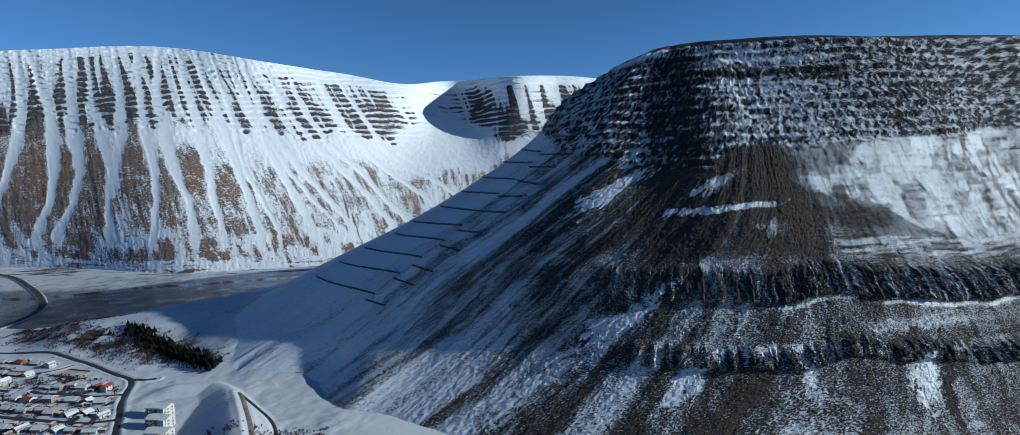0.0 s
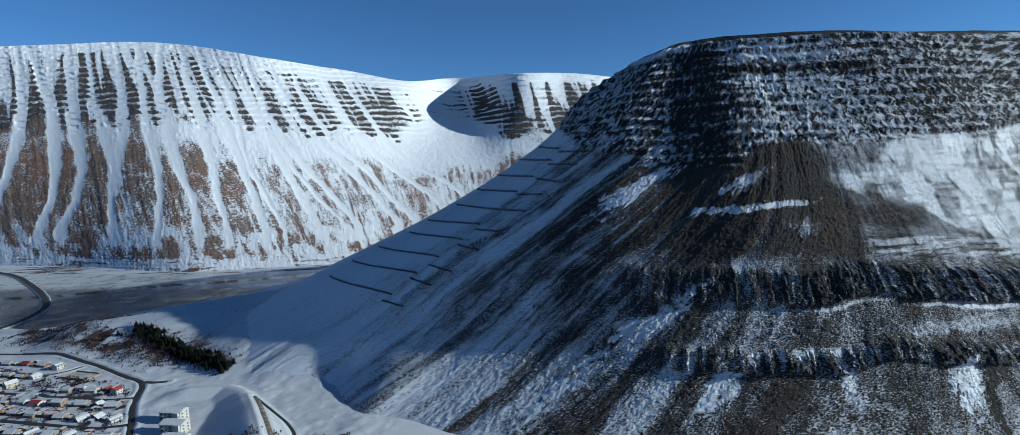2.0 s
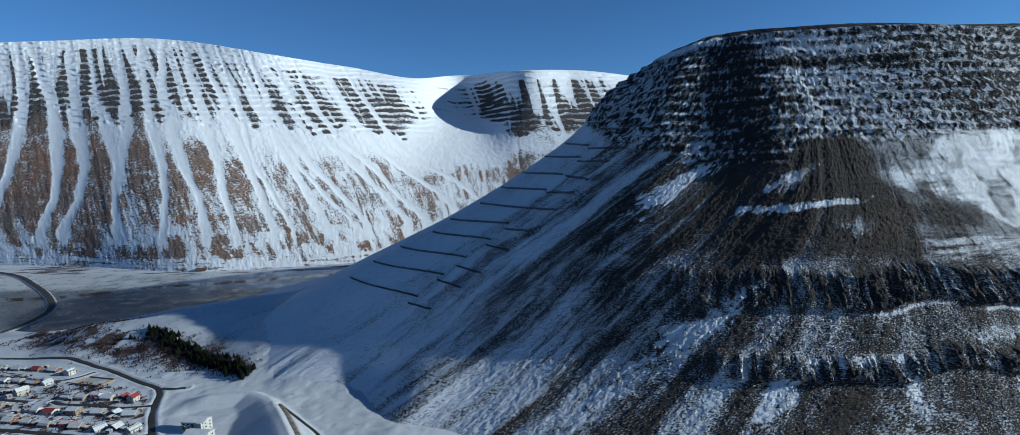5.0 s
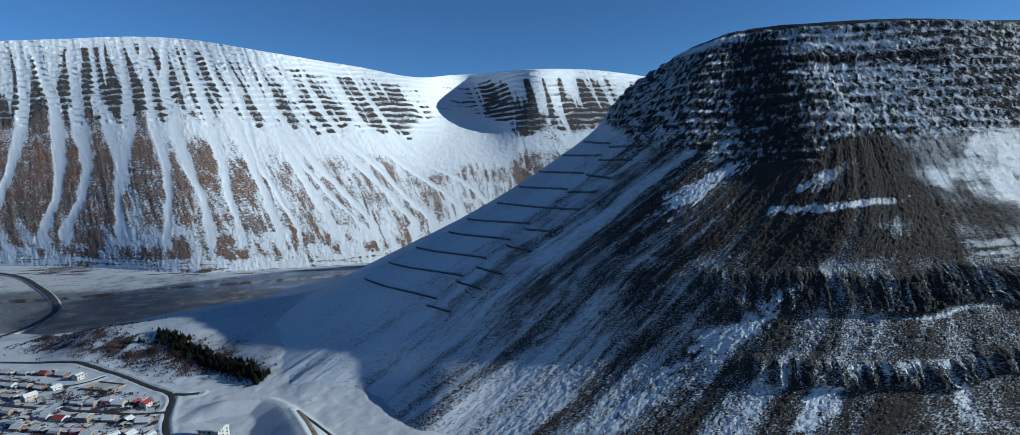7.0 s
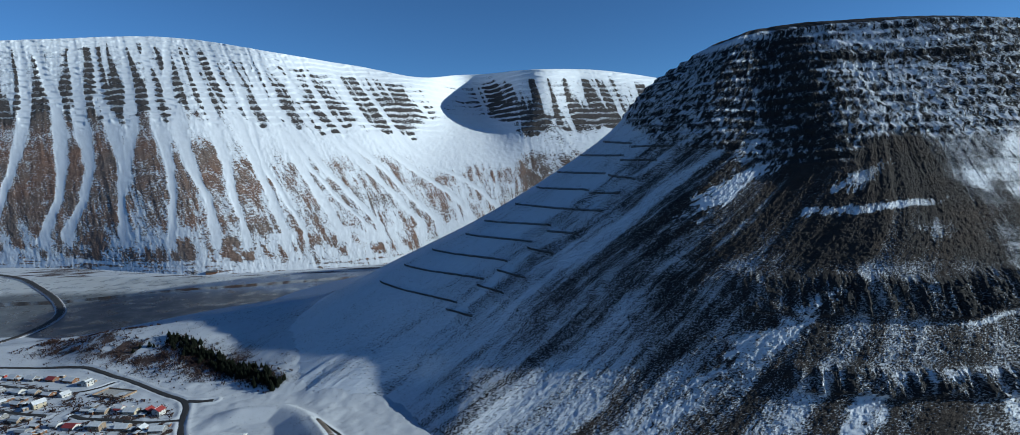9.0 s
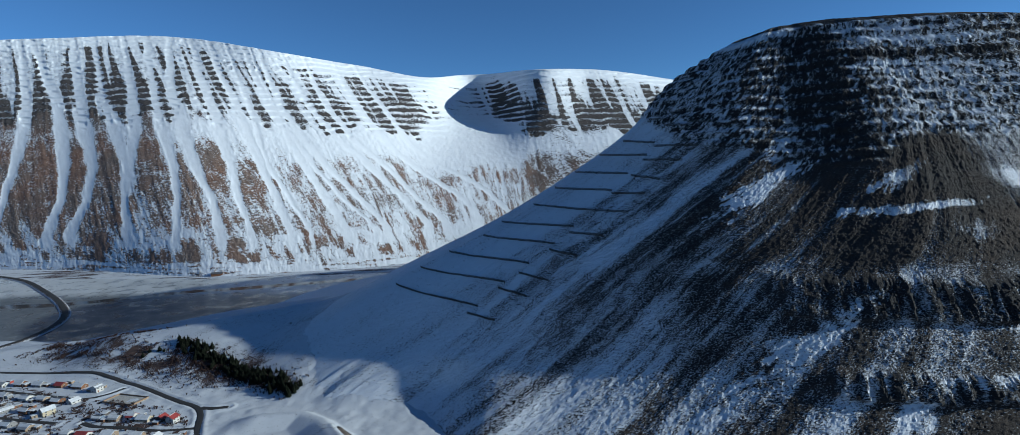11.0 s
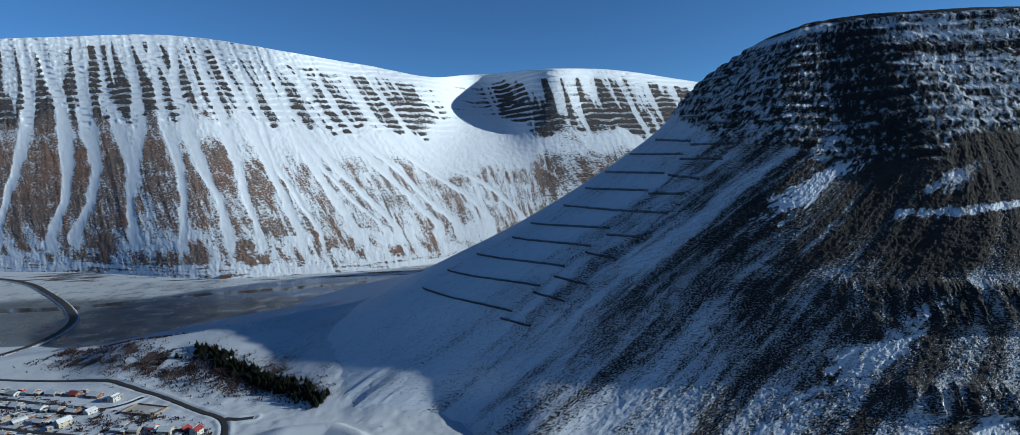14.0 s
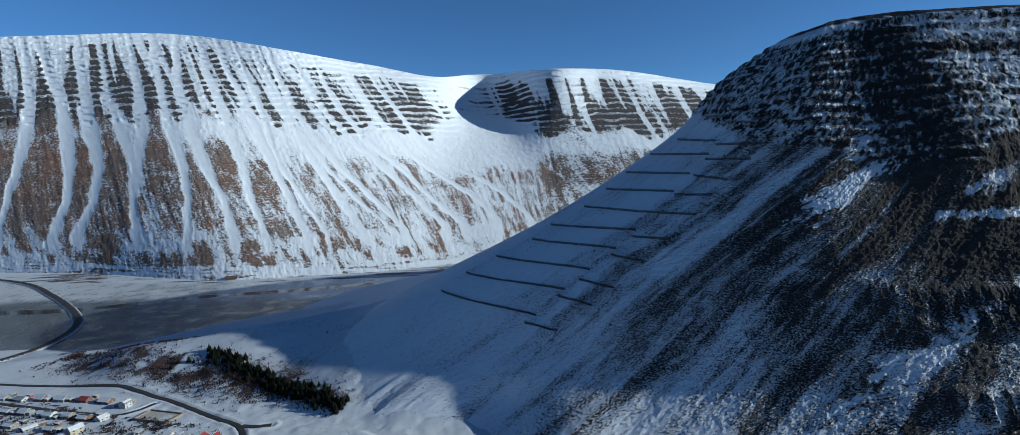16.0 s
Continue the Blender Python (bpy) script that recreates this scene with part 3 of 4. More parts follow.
ROADS = {
    "road_main": (2.1, ((-980, 690), (-760, 652), (-654, 631), (-604, 624), (-551, 612), (-521, 600), (-488, 583), (-454, 562), (-422, 542), (-400, 529), (-389, 515), (-380, 495), (-368, 472), (-350, 445), (-329, 412), (-290, 350))),
    "road_stub": (2.4, ((-396, 528), (-384, 526), (-372, 528))),
    "street_a": (2.0, ((-381, 491), (-403, 489), (-440, 497), (-471, 502), (-483, 508))),
    "street_b": (2.0, ((-349, 438), (-366, 434), (-398, 439), (-440, 448), (-475, 455), (-520, 462))),
    "street_c": (1.8, ((-690, 602), (-637, 588), (-600, 577), (-550, 564), (-511, 559), (-503, 566), (-497, 578))),
    "street_d": (1.8, ((-600, 532), (-549, 519), (-506, 509))),
    "creek": (1.6, ((-260, 473), (-242, 455), (-226, 440), (-213, 428), (-204, 417), (-195, 402), (-181, 371), (-158, 324))),
    "track": (2.4, ((-258, 470), (-248, 455), (-233, 430), (-217, 404), (-194, 364), (-169, 318))),
}
DAM = ((-356, 490), (-350, 496), (-324, 500), (-297, 502), (-276, 486), (-248, 446), (-227, 409), (-217, 390), (-191, 343))


def smooth_line(pts, gap=3.0):
    pts = np.array(pts, float)
    run = np.concatenate([[0], np.cumsum(np.hypot(*np.diff(pts, axis=0).T))])
    t = np.linspace(0, run[-1], max(3, int(run[-1] / gap) + 1))
    return np.stack([curve(t, run, pts[:, 0]), curve(t, run, pts[:, 1])], -1)


def gap_to(x, y, pts):
    best = np.full(np.shape(x), 1e9)
    for (ax, ay), (bx, by) in zip(pts[:-1], pts[1:]):
        best = np.minimum(best, along(x, y, ax, ay, bx, by)[0])
    return best


def terrain(x, y):
    """Height of the ground with its dam, ditch and road beds."""
    z = lie_of_land(x, y) + 0.4 * cloud(x / 22, y / 22, 70, 3) * step(1, 5, lie_of_land(x, y))
    z = z + (0.55 * cloud(x / 9, y / 9, 75, 3, 0.6) + 1.6 * np.maximum(cloud(x / 38, y / 30, 76, 3), 0)) * step(-470, -440, x + 0.8 * (y - 500)) * step(600, 560, y) * step(8, 11, z)
    turn, out = np.degrees(np.arctan2(x - HUB[0], HUB[1] - y)), np.hypot(x - HUB[0], y - HUB[1])
    z = z + 1.5 * cloud(turn * 6.2 / 10, out / 110, 77, 5, 0.65) * step(-95, -85, turn) * step(860, 700, out) * step(13.5, 22, lie_of_land(x, y))
    near = (x > -420) & (x < -120) & (y > 300) & (y < 580)
    d = np.where(near, gap_to(x, y, DAM), 1e3)
    inside = (x < np.interp(y, (343, 390, 446, 486, 502, 600), (-191, -217, -248, -276, -297, -300))) & (y < np.interp(x, (-356, -324, -297, -276), (494, 500, 502, 486)) + 1)
    d = np.maximum(d - 2.0, 0)
    crest = np.interp(y, (335, 385, 430, 456, 495, 505), (34, 31, 27, 23, 18.5, 18))
    low = step(-362, -330, x)
    bank = np.where(inside, crest - 0.41 * (np.sqrt(d ** 2 + 9) - 3), crest - d / 1.7)
    z = z + low * np.maximum(bank - z, 0)
    d = np.full(np.shape(x), 1e3)
    for half, pts in ROADS.values():
        d = np.minimum(d, gap_to(x, y, pts) - half)
    z = z + 0.9 * np.exp(-((d - 2.4) / 1.3) ** 2) * step(0.3, 1.2, d) - 0.5 * step(0.6, 0.0, d)
    return z


def ground():
    xs = lines((-4500, -1500, 250), (-1500, -820, 8), (-820, -120, 1.6), (-120, 300, 12), (300, 4600, 300))
    ys = lines((-4500, -500, 300), (-500, 340, 30), (340, 780, 1.6), (780, 1060, 12), (1060, 1300, 4), (1300, 4600, 300))
    x, y = np.meshgrid(xs, ys)
    z = terrain(x, y)
    d, t = along(x, y, -700, 705, -395, 585)
    scrub = np.exp(-(d / 26) ** 2) * step(0.0, 0.12, t)
    clod = cloud(x / 14, y / 14, 71, 4)
    snow = 1.0 - scrub * (0.42 + 0.85 * clod) + 0.12 * cloud(x / 3, y / 3, 72, 2) - 0.10
    d, t = along(x, y, -700, 735, -470, 700)
    snow = snow - 0.75 * np.exp(-(d / 16) ** 2) * step(-0.1, 0.5, cloud(x / 25, y / 12, 73, 3))
    turn, out = np.degrees(np.arctan2(x - HUB[0], HUB[1] - y)), np.hypot(x - HUB[0], y - HUB[1])
    fan = step(-95, -80, turn) * (1 - step(-48, -40, turn)) * step(900, 720, out)
    snow = snow - fan * step(14, 24, z) * (0.08 - 0.30 * cloud(turn * 6.2 / 9, out / 100, 78, 4, 0.65) - 0.18 * cloud(x / 2.5, y / 2.5, 79, 2))
    snow = snow - step(1090, 1130, y) * (0.12 + 0.9 * cloud(x / 70, y / 9, 82, 3))
    yard = step(-680, -660, x) * (1 - step(-345, -325, x)) * step(400, 415, y) * (1 - step(585, 600, y))
    snow = snow - yard * 0.7 * step(-0.05, 0.45, cloud(x / 6, y / 6, 74, 3)) * (y < 603 + (x + 640) * -0.36) * (x < -357 - (y - 445) * 0.62)
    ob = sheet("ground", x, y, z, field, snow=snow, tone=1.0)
    return tagged(ob, "snow-covered valley floor with bare brown scrub patches", "ground", kind="structure")


ground()


def ribbon(name, pts, half, height, mat, label, category="road", skirt=0.0, crown=0.0, white=0.0):
    """A strip of road along a line; skirt: how far its banks run down and out."""
    line = smooth_line(pts)
    way = np.gradient(line, axis=0)
    way /= np.hypot(way[:, 0], way[:, 1])[:, None]
    side = np.stack([-way[:, 1], way[:, 0]], -1)
    offs = np.array([-1, -0.5, 0, 0.5, 1.0]) * half
    rise = np.array([0, crown, crown, crown, 0])
    if skirt:
        offs = np.concatenate([[-half - skirt], offs, [half + skirt]])
        rise = np.concatenate([[-skirt * 0.7], rise, [-skirt * 0.7]])
    x = line[:, None, 0] + side[:, None, 0] * offs
    y = line[:, None, 1] + side[:, None, 1] * offs
    z = height(line[:, 0], line[:, 1])[:, None] + rise
    ob = sheet(name, x, y, z + 0 * x, mat, snow=np.maximum(white, np.broadcast_to(np.abs(offs) / half > 1.01, x.shape) * 1.0), tone=1.0)
    return tagged(ob, label, category, kind="structure")


def asphalt():
    m, n, l, p = material("asphalt")
    a, b = speckle(n, l, 0.12, 4), speckle(n, l, 1.3, 4)
    mix = sums(n, l, "ADD", sums(n, l, "MULTIPLY", a, 0.65), sums(n, l, "MULTIPLY", b, 0.35))
    l.new(ramp(n, l, mix, (0.35, (0.011, 0.011, 0.012)), (0.64, (0.022, 0.021, 0.021)), (0.85, (0.07, 0.07, 0.075))), p.inputs["Base Color"])
    p.inputs["Roughness"].default_value = 0.8
    return m


def dirt():
    m, n, l, p = material("dirt_track")
    a = speckle(n, l, 0.3, 5)
    l.new(ramp(n, l, a, (0.35, (0.09, 0.07, 0.055)), (0.6, (0.22, 0.18, 0.15)), (0.72, (0.6, 0.6, 0.62))), p.inputs["Base Color"])
    p.inputs["Roughness"].default_value = 0.95
    return m


tar, soil = asphalt(), dirt()
for name, (half, pts) in ROADS.items():
    ribbon(name, pts, half, (lambda x, y: terrain(x, y) + 0.3) if name in ("track", "creek") else (lambda x, y: lie_of_land(x, y) + 0.4 * cloud(x / 22, y / 22, 70, 3) + 0.25), {"track": soil, "creek": tar}.get(name, tar),
           "narrow dirt track between snow banks below the dam" if name == "track" else "narrow dark creek between snow banks" if name == "creek" else "dark wet asphalt road cleared between snow banks", skirt=0.8)


def fjord():
    m, n, l, p = material("fjord_ice")
    a, b = speckle(n, l, 0.005, 4), speckle(n, l, 0.035, 6, 0.65)
    mix = sums(n, l, "ADD", sums(n, l, "MULTIPLY", a, 0.55), sums(n, l, "MULTIPLY", b, 0.45))
    mix = sums(n, l, "ADD", mix, sums(n, l, "MULTIPLY", number(n, "snow"), 0.30))
    l.new(ramp(n, l, mix, (0.38, (0.035, 0.042, 0.050)), (0.54, (0.085, 0.095, 0.105)), (0.66, (0.20, 0.215, 0.23)), (0.80, (0.42, 0.44, 0.46))), p.inputs["Base Color"])
    l.new(ramp(n, l, b, (0.4, (0.22,) * 3), (0.6, (0.5,) * 3)), p.inputs["Roughness"])
    l.new(relief(n, l, b, 0.15, 0.3), p.inputs["Normal"])
    x, y = np.meshgrid(np.linspace(-4500, 1500, 61), np.linspace(300, 1700, 141))
    # dusted ice by the far shore; darker ice nearer paints in the mountain's shadow
    lit_dust = step(1000, 1080, y + 0.10 * x * (x > -900) + 90 * (x > -900) + 25 * cloud(x / 160, y / 60, 81, 2))
    ob = sheet("water", x, y, 0 * x, m, snow=lit_dust)
    return tagged(ob, "fjord covered with thin grey ice", "water", kind="structure")


fjord()


def lead():
    """The open channel through the ice."""
    m, n, l, p = material("open_water")
    p.inputs["Base Color"].default_value = (0.012, 0.018, 0.024, 1)
    p.inputs["Roughness"].default_value = 0.06
    l.new(relief(n, l, speckle(n, l, 0.5, 3), 0.12, 0.2), p.inputs["Normal"])
    line = smooth_line(((-1700, 1000), (-1200, 975), (-1000, 982), (-880, 985), (-800, 1012), (-700, 1045), (-600, 1060), (-480, 1085), (-300, 1110)), 6)
    w = 15 + 5 * cloud(line[:, 0] / 40, line[:, 1] / 40, 80, 3)
    x = np.stack([line[:, 0], line[:, 0]], -1)
    y = np.stack([line[:, 1] - w, line[:, 1] + w * 0.7], -1)
    ob = sheet("channel", x, y, 0 * x + 0.06, m)
    return tagged(ob, "dark open water channel between the ice sheets", "water", kind="structure")


lead()
BRIDGE = ((-1596, 1303), (-1266, 1263), (-1160, 1207), (-1020, 1096), (-920, 1008), (-855, 943), (-827, 911), (-800, 868), (-783, 819), (-779, 775), (-787, 748), (-937, 688))
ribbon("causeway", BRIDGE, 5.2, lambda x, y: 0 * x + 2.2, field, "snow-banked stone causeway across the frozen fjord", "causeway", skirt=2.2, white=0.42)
ribbon("causeway_road", BRIDGE, 3.7, lambda x, y: 0 * x + 2.6, tar, "dark asphalt road along the top of the causeway")


# ---- building things from parts ----
def part(name, bm, mat, parent, label=""):
    me = bpy.data.meshes.new(name)
    bm.to_mesh(me)
    bm.free()
    me.materials.append(mat)
    ob = new(name, me)
    ob.parent = parent
    return tagged(ob, label)


def slab(bm, x0, x1, y0, y1, z0, z1):
    v = [bm.verts.new(c) for c in ((x0, y0, z0), (x1, y0, z0), (x1, y1, z0), (x0, y1, z0), (x0, y0, z1), (x1, y0, z1), (x1, y1, z1), (x0, y1, z1))]
    for f in ((0, 3, 2, 1), (4, 5, 6, 7), (0, 1, 5, 4), (1, 2, 6, 5), (2, 3, 7, 6), (3, 0, 4, 7)):
        bm.faces.new([v[i] for i in f])
    return bm


def prism(bm, outline, y0, y1):
    """A solid with an outline in x and z, from y0 to y1."""
    a = [bm.verts.new((x, y0, z)) for x, z in outline]
    b = [bm.verts.new((x, y1, z)) for x, z in outline]
    bm.faces.new(a)
    bm.faces.new(b[::-1])
    for i in range(len(a)):
        j = (i + 1) % len(a)
        bm.faces.new((a[j], a[i], b[i], b[j]))
    return bm


def plain(name, dark, light, scale, rough=0.85, metal=0.0):
    m, n, l, p = material(name)
    l.new(ramp(n, l, speckle(n, l, scale, 5), (0.3, dark), (0.7, light)), p.inputs["Base Color"])
    p.inputs["Roughness"].default_value, p.inputs["Metallic"].default_value = rough, metal
    p.inputs["Specular IOR Level"].default_value = 0.4 if rough < 0.8 else 0.1
    return m


PAINT = {
    "white": plain("white_paint", (0.34, 0.34, 0.33), (0.48, 0.47, 0.45), 0.8),
    "cream": plain("cream_paint", (0.30, 0.26, 0.19), (0.40, 0.35, 0.26), 0.8),
    "grey": plain("grey_paint", (0.13, 0.13, 0.135), (0.21, 0.21, 0.215), 0.8),
    "tan": plain("tan_paint", (0.17, 0.13, 0.095), (0.26, 0.20, 0.15), 0.8),
    "brown": plain("brown_boards", (0.10, 0.055, 0.035), (0.19, 0.10, 0.065), 1.5),
    "red": plain("red_paint", (0.20, 0.04, 0.035), (0.30, 0.06, 0.05), 1.0),
    "blue": plain("blue_paint", (0.10, 0.15, 0.22), (0.17, 0.24, 0.33), 1.0),
    "dark": plain("dark_boards", (0.05, 0.045, 0.045), (0.10, 0.09, 0.085), 1.0),
}
roofing = {
    "grey": plain("grey_roof_sheet", (0.16, 0.17, 0.18), (0.27, 0.28, 0.30), 1.2, 0.6),
    "red": plain("red_roof_sheet", (0.16, 0.025, 0.025), (0.28, 0.05, 0.045), 1.2, 0.6),
    "dark": plain("dark_roof_sheet", (0.05, 0.05, 0.055), (0.10, 0.10, 0.11), 1.2, 0.6),
}
pack_snow = plain("roof_snow", (0.40, 0.415, 0.44), (0.56, 0.58, 0.61), 0.35)
concrete = plain("concrete", (0.26, 0.25, 0.24), (0.40, 0.39, 0.37), 1.0)
steel = plain("weathered_steel", (0.03, 0.03, 0.032), (0.07, 0.067, 0.065), 1.5, 0.6, 0.4)
bark = plain("bark", (0.045, 0.032, 0.025), (0.10, 0.075, 0.06), 4.0)
needles = plain("spruce_needles", (0.003, 0.004, 0.003), (0.009, 0.012, 0.007), 1.6, 1.0)
twigs = plain("bare_twigs", (0.022, 0.014, 0.014), (0.060, 0.038, 0.034), 0.5)
timber = plain("weathered_timber", (0.17, 0.12, 0.08), (0.28, 0.20, 0.14), 1.0)


def window_glass():
    m, n, l, p = material("window_glass")
    p.inputs["Base Color"].default_value = (0.02, 0.025, 0.03, 1)
    p.inputs["Roughness"].default_value = 0.08
    return m


glass = window_glass()


def windows(parent, sites, w=1.3, h=1.25):
    """Windows, each a frame with a pane in it. sites: place and turn about the upright."""
    fm, pm = None, None
    for x, y, z, turn in sites:
        if fm is None:
            bm = bmesh.new()
            for x0, x1, z0, z1 in ((-w / 2, w / 2, -h / 2, -h / 2 + 0.12), (-w / 2, w / 2, h / 2 - 0.12, h / 2), (-w / 2, -w / 2 + 0.12, -h / 2 + 0.12, h / 2 - 0.12), (w / 2 - 0.12, w / 2, -h / 2 + 0.12, h / 2 - 0.12)):
                slab(bm, x0, x1, -0.08, 0.02, z0, z1)
            f = part("window", bm, PAINT["white"], parent)
            p = part("pane", slab(bmesh.new(), -w / 2 + 0.12, w / 2 - 0.12, -0.04, 0.0, -h / 2 + 0.12, h / 2 - 0.12), glass, f)
            fm, pm = f.data, p.data
        else:
            f, p = new("window", fm), new("pane", pm)
            f.parent, p.parent = parent, f
        f.matrix_local = pose(x, y, z, 0, 0, turn)


def house(x, y, turn, wall, roof, snow, long=12.0, wide=8.0, high=3.2, pitch=0.42, garage=0, floors=1, seed=0):
    """A house on the valley floor: long side along its own x."""
    rnd = random.Random(seed)
    base = float(terrain(np.array([x]), np.array([y]))[0]) - 0.25
    ob = new("house", None)
    ob.matrix_world = pose(x, y, base, 0, 0, turn)
    L, W, H = long / 2, wide / 2, high * floors + 0.4
    top = H + W * pitch
    bm = bmesh.new()
    a = [(-W, -0.6), (W, -0.6), (W, H), (0, top), (-W, H)]
    prism(bm, [(p, q) for p, q in a], -L, L)
    bmesh.ops.rotate(bm, verts=bm.verts, cent=(0, 0, 0), matrix=Matrix.Rotation(radians(90), 3, "Z"))
    part("wall", bm, PAINT[wall], ob)
    part("foundation", slab(bmesh.new(), -L - 0.08, L + 0.08, -W - 0.08, W + 0.08, -1.0, 0.35), concrete, ob)
    e, th = 0.55, 0.22
    bm = bmesh.new()
    for s in (1, -1):
        o = [(0, top + 0.02), (s * (W + e), H - e * pitch + 0.02), (s * (W + e), H - e * pitch + th), (0, top + th)]
        prism(bm, o if s > 0 else o[::-1], -L - e, L + e)
    bmesh.ops.rotate(bm, verts=bm.verts, cent=(0, 0, 0), matrix=Matrix.Rotation(radians(90), 3, "Z"))
    rf = part("roof", bm, roofing[roof], ob, roof + " sheet-metal roof")
    for s in (1, -1):
        if rnd.random() > snow:
            continue
        bm = bmesh.new()
        k0, k1 = rnd.choice((0.02, 0.02, 0.3)), (0.98 if rnd.random() < 0.55 else rnd.uniform(0.5, 0.85))
        run = W + e
        o = [(s * run * k0, top + th - k0 * run * pitch), (s * run * k1, top + th - k1 * run * pitch), (s * run * k1, top + th - k1 * run * pitch + 0.2), (s * run * k0, top + th - k0 * run * pitch + 0.32)]
        prism(bm, o if s > 0 else o[::-1], -L - e + 0.1, L + e - 0.1)
        bmesh.ops.rotate(bm, verts=bm.verts, cent=(0, 0, 0), matrix=Matrix.Rotation(radians(90), 3, "Z"))
        part("snow_cover", bm, pack_snow, rf, "packed snow on the roof")
    sites = []
    for k in range(floors):
        z = 1.75 + high * k
        n = max(2, int(long / 3.4))
        for i in range(n):
            px = -L + long * (i + 0.5) / n
            sites.append((px, -W - 0.01, z, 0))
            sites.append((px, W + 0.01, z, 180))
        sites.append((L + 0.01, rnd.uniform(-0.4, 0.4) * W, z, 90))
        sites.append((-L - 0.01, rnd.uniform(-0.4, 0.4) * W, z, -90))
    door = sites.pop(rnd.randrange(0, 3))
    windows(ob, sites)
    d = part("door", slab(bmesh.new(), -0.5, 0.5, -0.06, 0.04, 0, 2.1), PAINT[rnd.choice(("brown", "white", "red"))], ob)
    d.matrix_local = pose(door[0], door[1], 0.4, 0, 0, door[3])
    if rnd.random() < 0.7:
        cx = rnd.uniform(-0.5, 0.5) * L
        part("chimney", slab(bmesh.new(), cx - 0.35, cx + 0.35, 0.2, 0.9, top - 0.6, top + 0.9), concrete, ob)
    if garage:
        g = garage * (L + 2.0)
        part("garage", slab(bmesh.new(), g - 1.98, g + 1.98, -W * 0.7, W * 0.5, -0.6, 2.7), PAINT[wall], ob)
        part("garage_roof", slab(bmesh.new(), g - 2.3, g + 2.3, -W * 0.7 - 0.3, W * 0.5 + 0.3, 2.72, 2.95), roofing["grey"], ob)
        part("garage_snow", slab(bmesh.new(), g - 2.2, g + 2.2, -W * 0.7 - 0.2, W * 0.5 + 0.2, 2.96, 3.22), pack_snow, ob, "packed snow on the garage")
        part("garage_door", slab(bmesh.new(), g - 1.3, g + 1.3, -W * 0.7 - 0.06, -W * 0.7 + 0.02, 0.0, 2.2), PAINT["white"], ob)
    words = {1: "low", 2: "two-storey"}[floors]
    return tagged(ob, f"{words} {wall} house with a snow-patched {roof} roof in the village", "house", "village houses")


# houses by street: x, y, turn, wall, roof, length, storeys, garage side
UPPER_STREET = (
    (-632, 596, -14, "white", "grey", 12, 1, 0), (-613, 596, -14, "brown", "dark", 12, 1, 1), (-592, 593, -14, "grey", "grey", 14, 1, 0), (-568, 589, -14, "brown", "red", 12, 1, 0),
    (-545, 584, -14, "brown", "dark", 15, 1, 0), (-520, 573, 76, "white", "grey", 9, 2, 0), (-652, 600, -14, "tan", "grey", 12, 1, 0), (-622, 571, -14, "grey", "grey", 12, 1, 0),
    (-603, 567, -14, "grey", "dark", 11, 1, 1), (-577, 561, -14, "white", "grey", 12, 1, 0), (-558, 557, -14, "tan", "grey", 11, 1, 0), (-540, 552, -14, "brown", "dark", 12, 1, 0),
    (-524, 550, 70, "white", "grey", 10, 1, 0),
)
COURT_STREET = (
    (-594, 543, -14, "tan", "grey", 12, 1, 0), (-574, 537, 60, "grey", "grey", 12, 1, 0), (-553, 534, -14, "brown", "dark", 12, 1, 1), (-528, 527, 60, "cream", "grey", 12, 2, 0),
    (-545, 508, -14, "grey", "dark", 12, 1, 0), (-524, 501, -14, "tan", "grey", 12, 1, 0), (-566, 514, -14, "brown", "grey", 12, 1, 0), (-474, 513, -8, "blue", "dark", 10, 1, 0),
    (-459, 512, -8, "tan", "grey", 11, 1, 0), (-446, 514, -8, "white", "red", 8, 1, 0), (-431, 507, -8, "cream", "grey", 14, 1, 0), (-417, 508, 80, "dark", "red", 8, 1, 0),
    (-405, 503, 82, "white", "red", 9, 2, 0),
)
CORNER_STREET = (
    (-480, 488, -10, "white", "grey", 9, 1, 0), (-465, 485, -10, "white", "red", 13, 1, 0), (-441, 481, -8, "tan", "grey", 13, 2, 0), (-419, 480, -4, "tan", "grey", 13, 1, 0),
    (-402, 477, 84, "brown", "dark", 8, 1, 0), (-386, 473, 0, "grey", "grey", 14, 1, 0), (-487, 470, -10, "brown", "dark", 12, 1, 0), (-468, 466, -10, "dark", "grey", 11, 1, 0),
    (-448, 461, -10, "tan", "grey", 12, 1, 0), (-431, 460, -8, "red", "red", 9, 1, 0), (-418, 455, -8, "tan", "grey", 13, 1, 0), (-395, 449, 60, "cream", "grey", 11, 1, 0),
    (-381, 449, 80, "dark", "grey", 9, 1, 0),
)
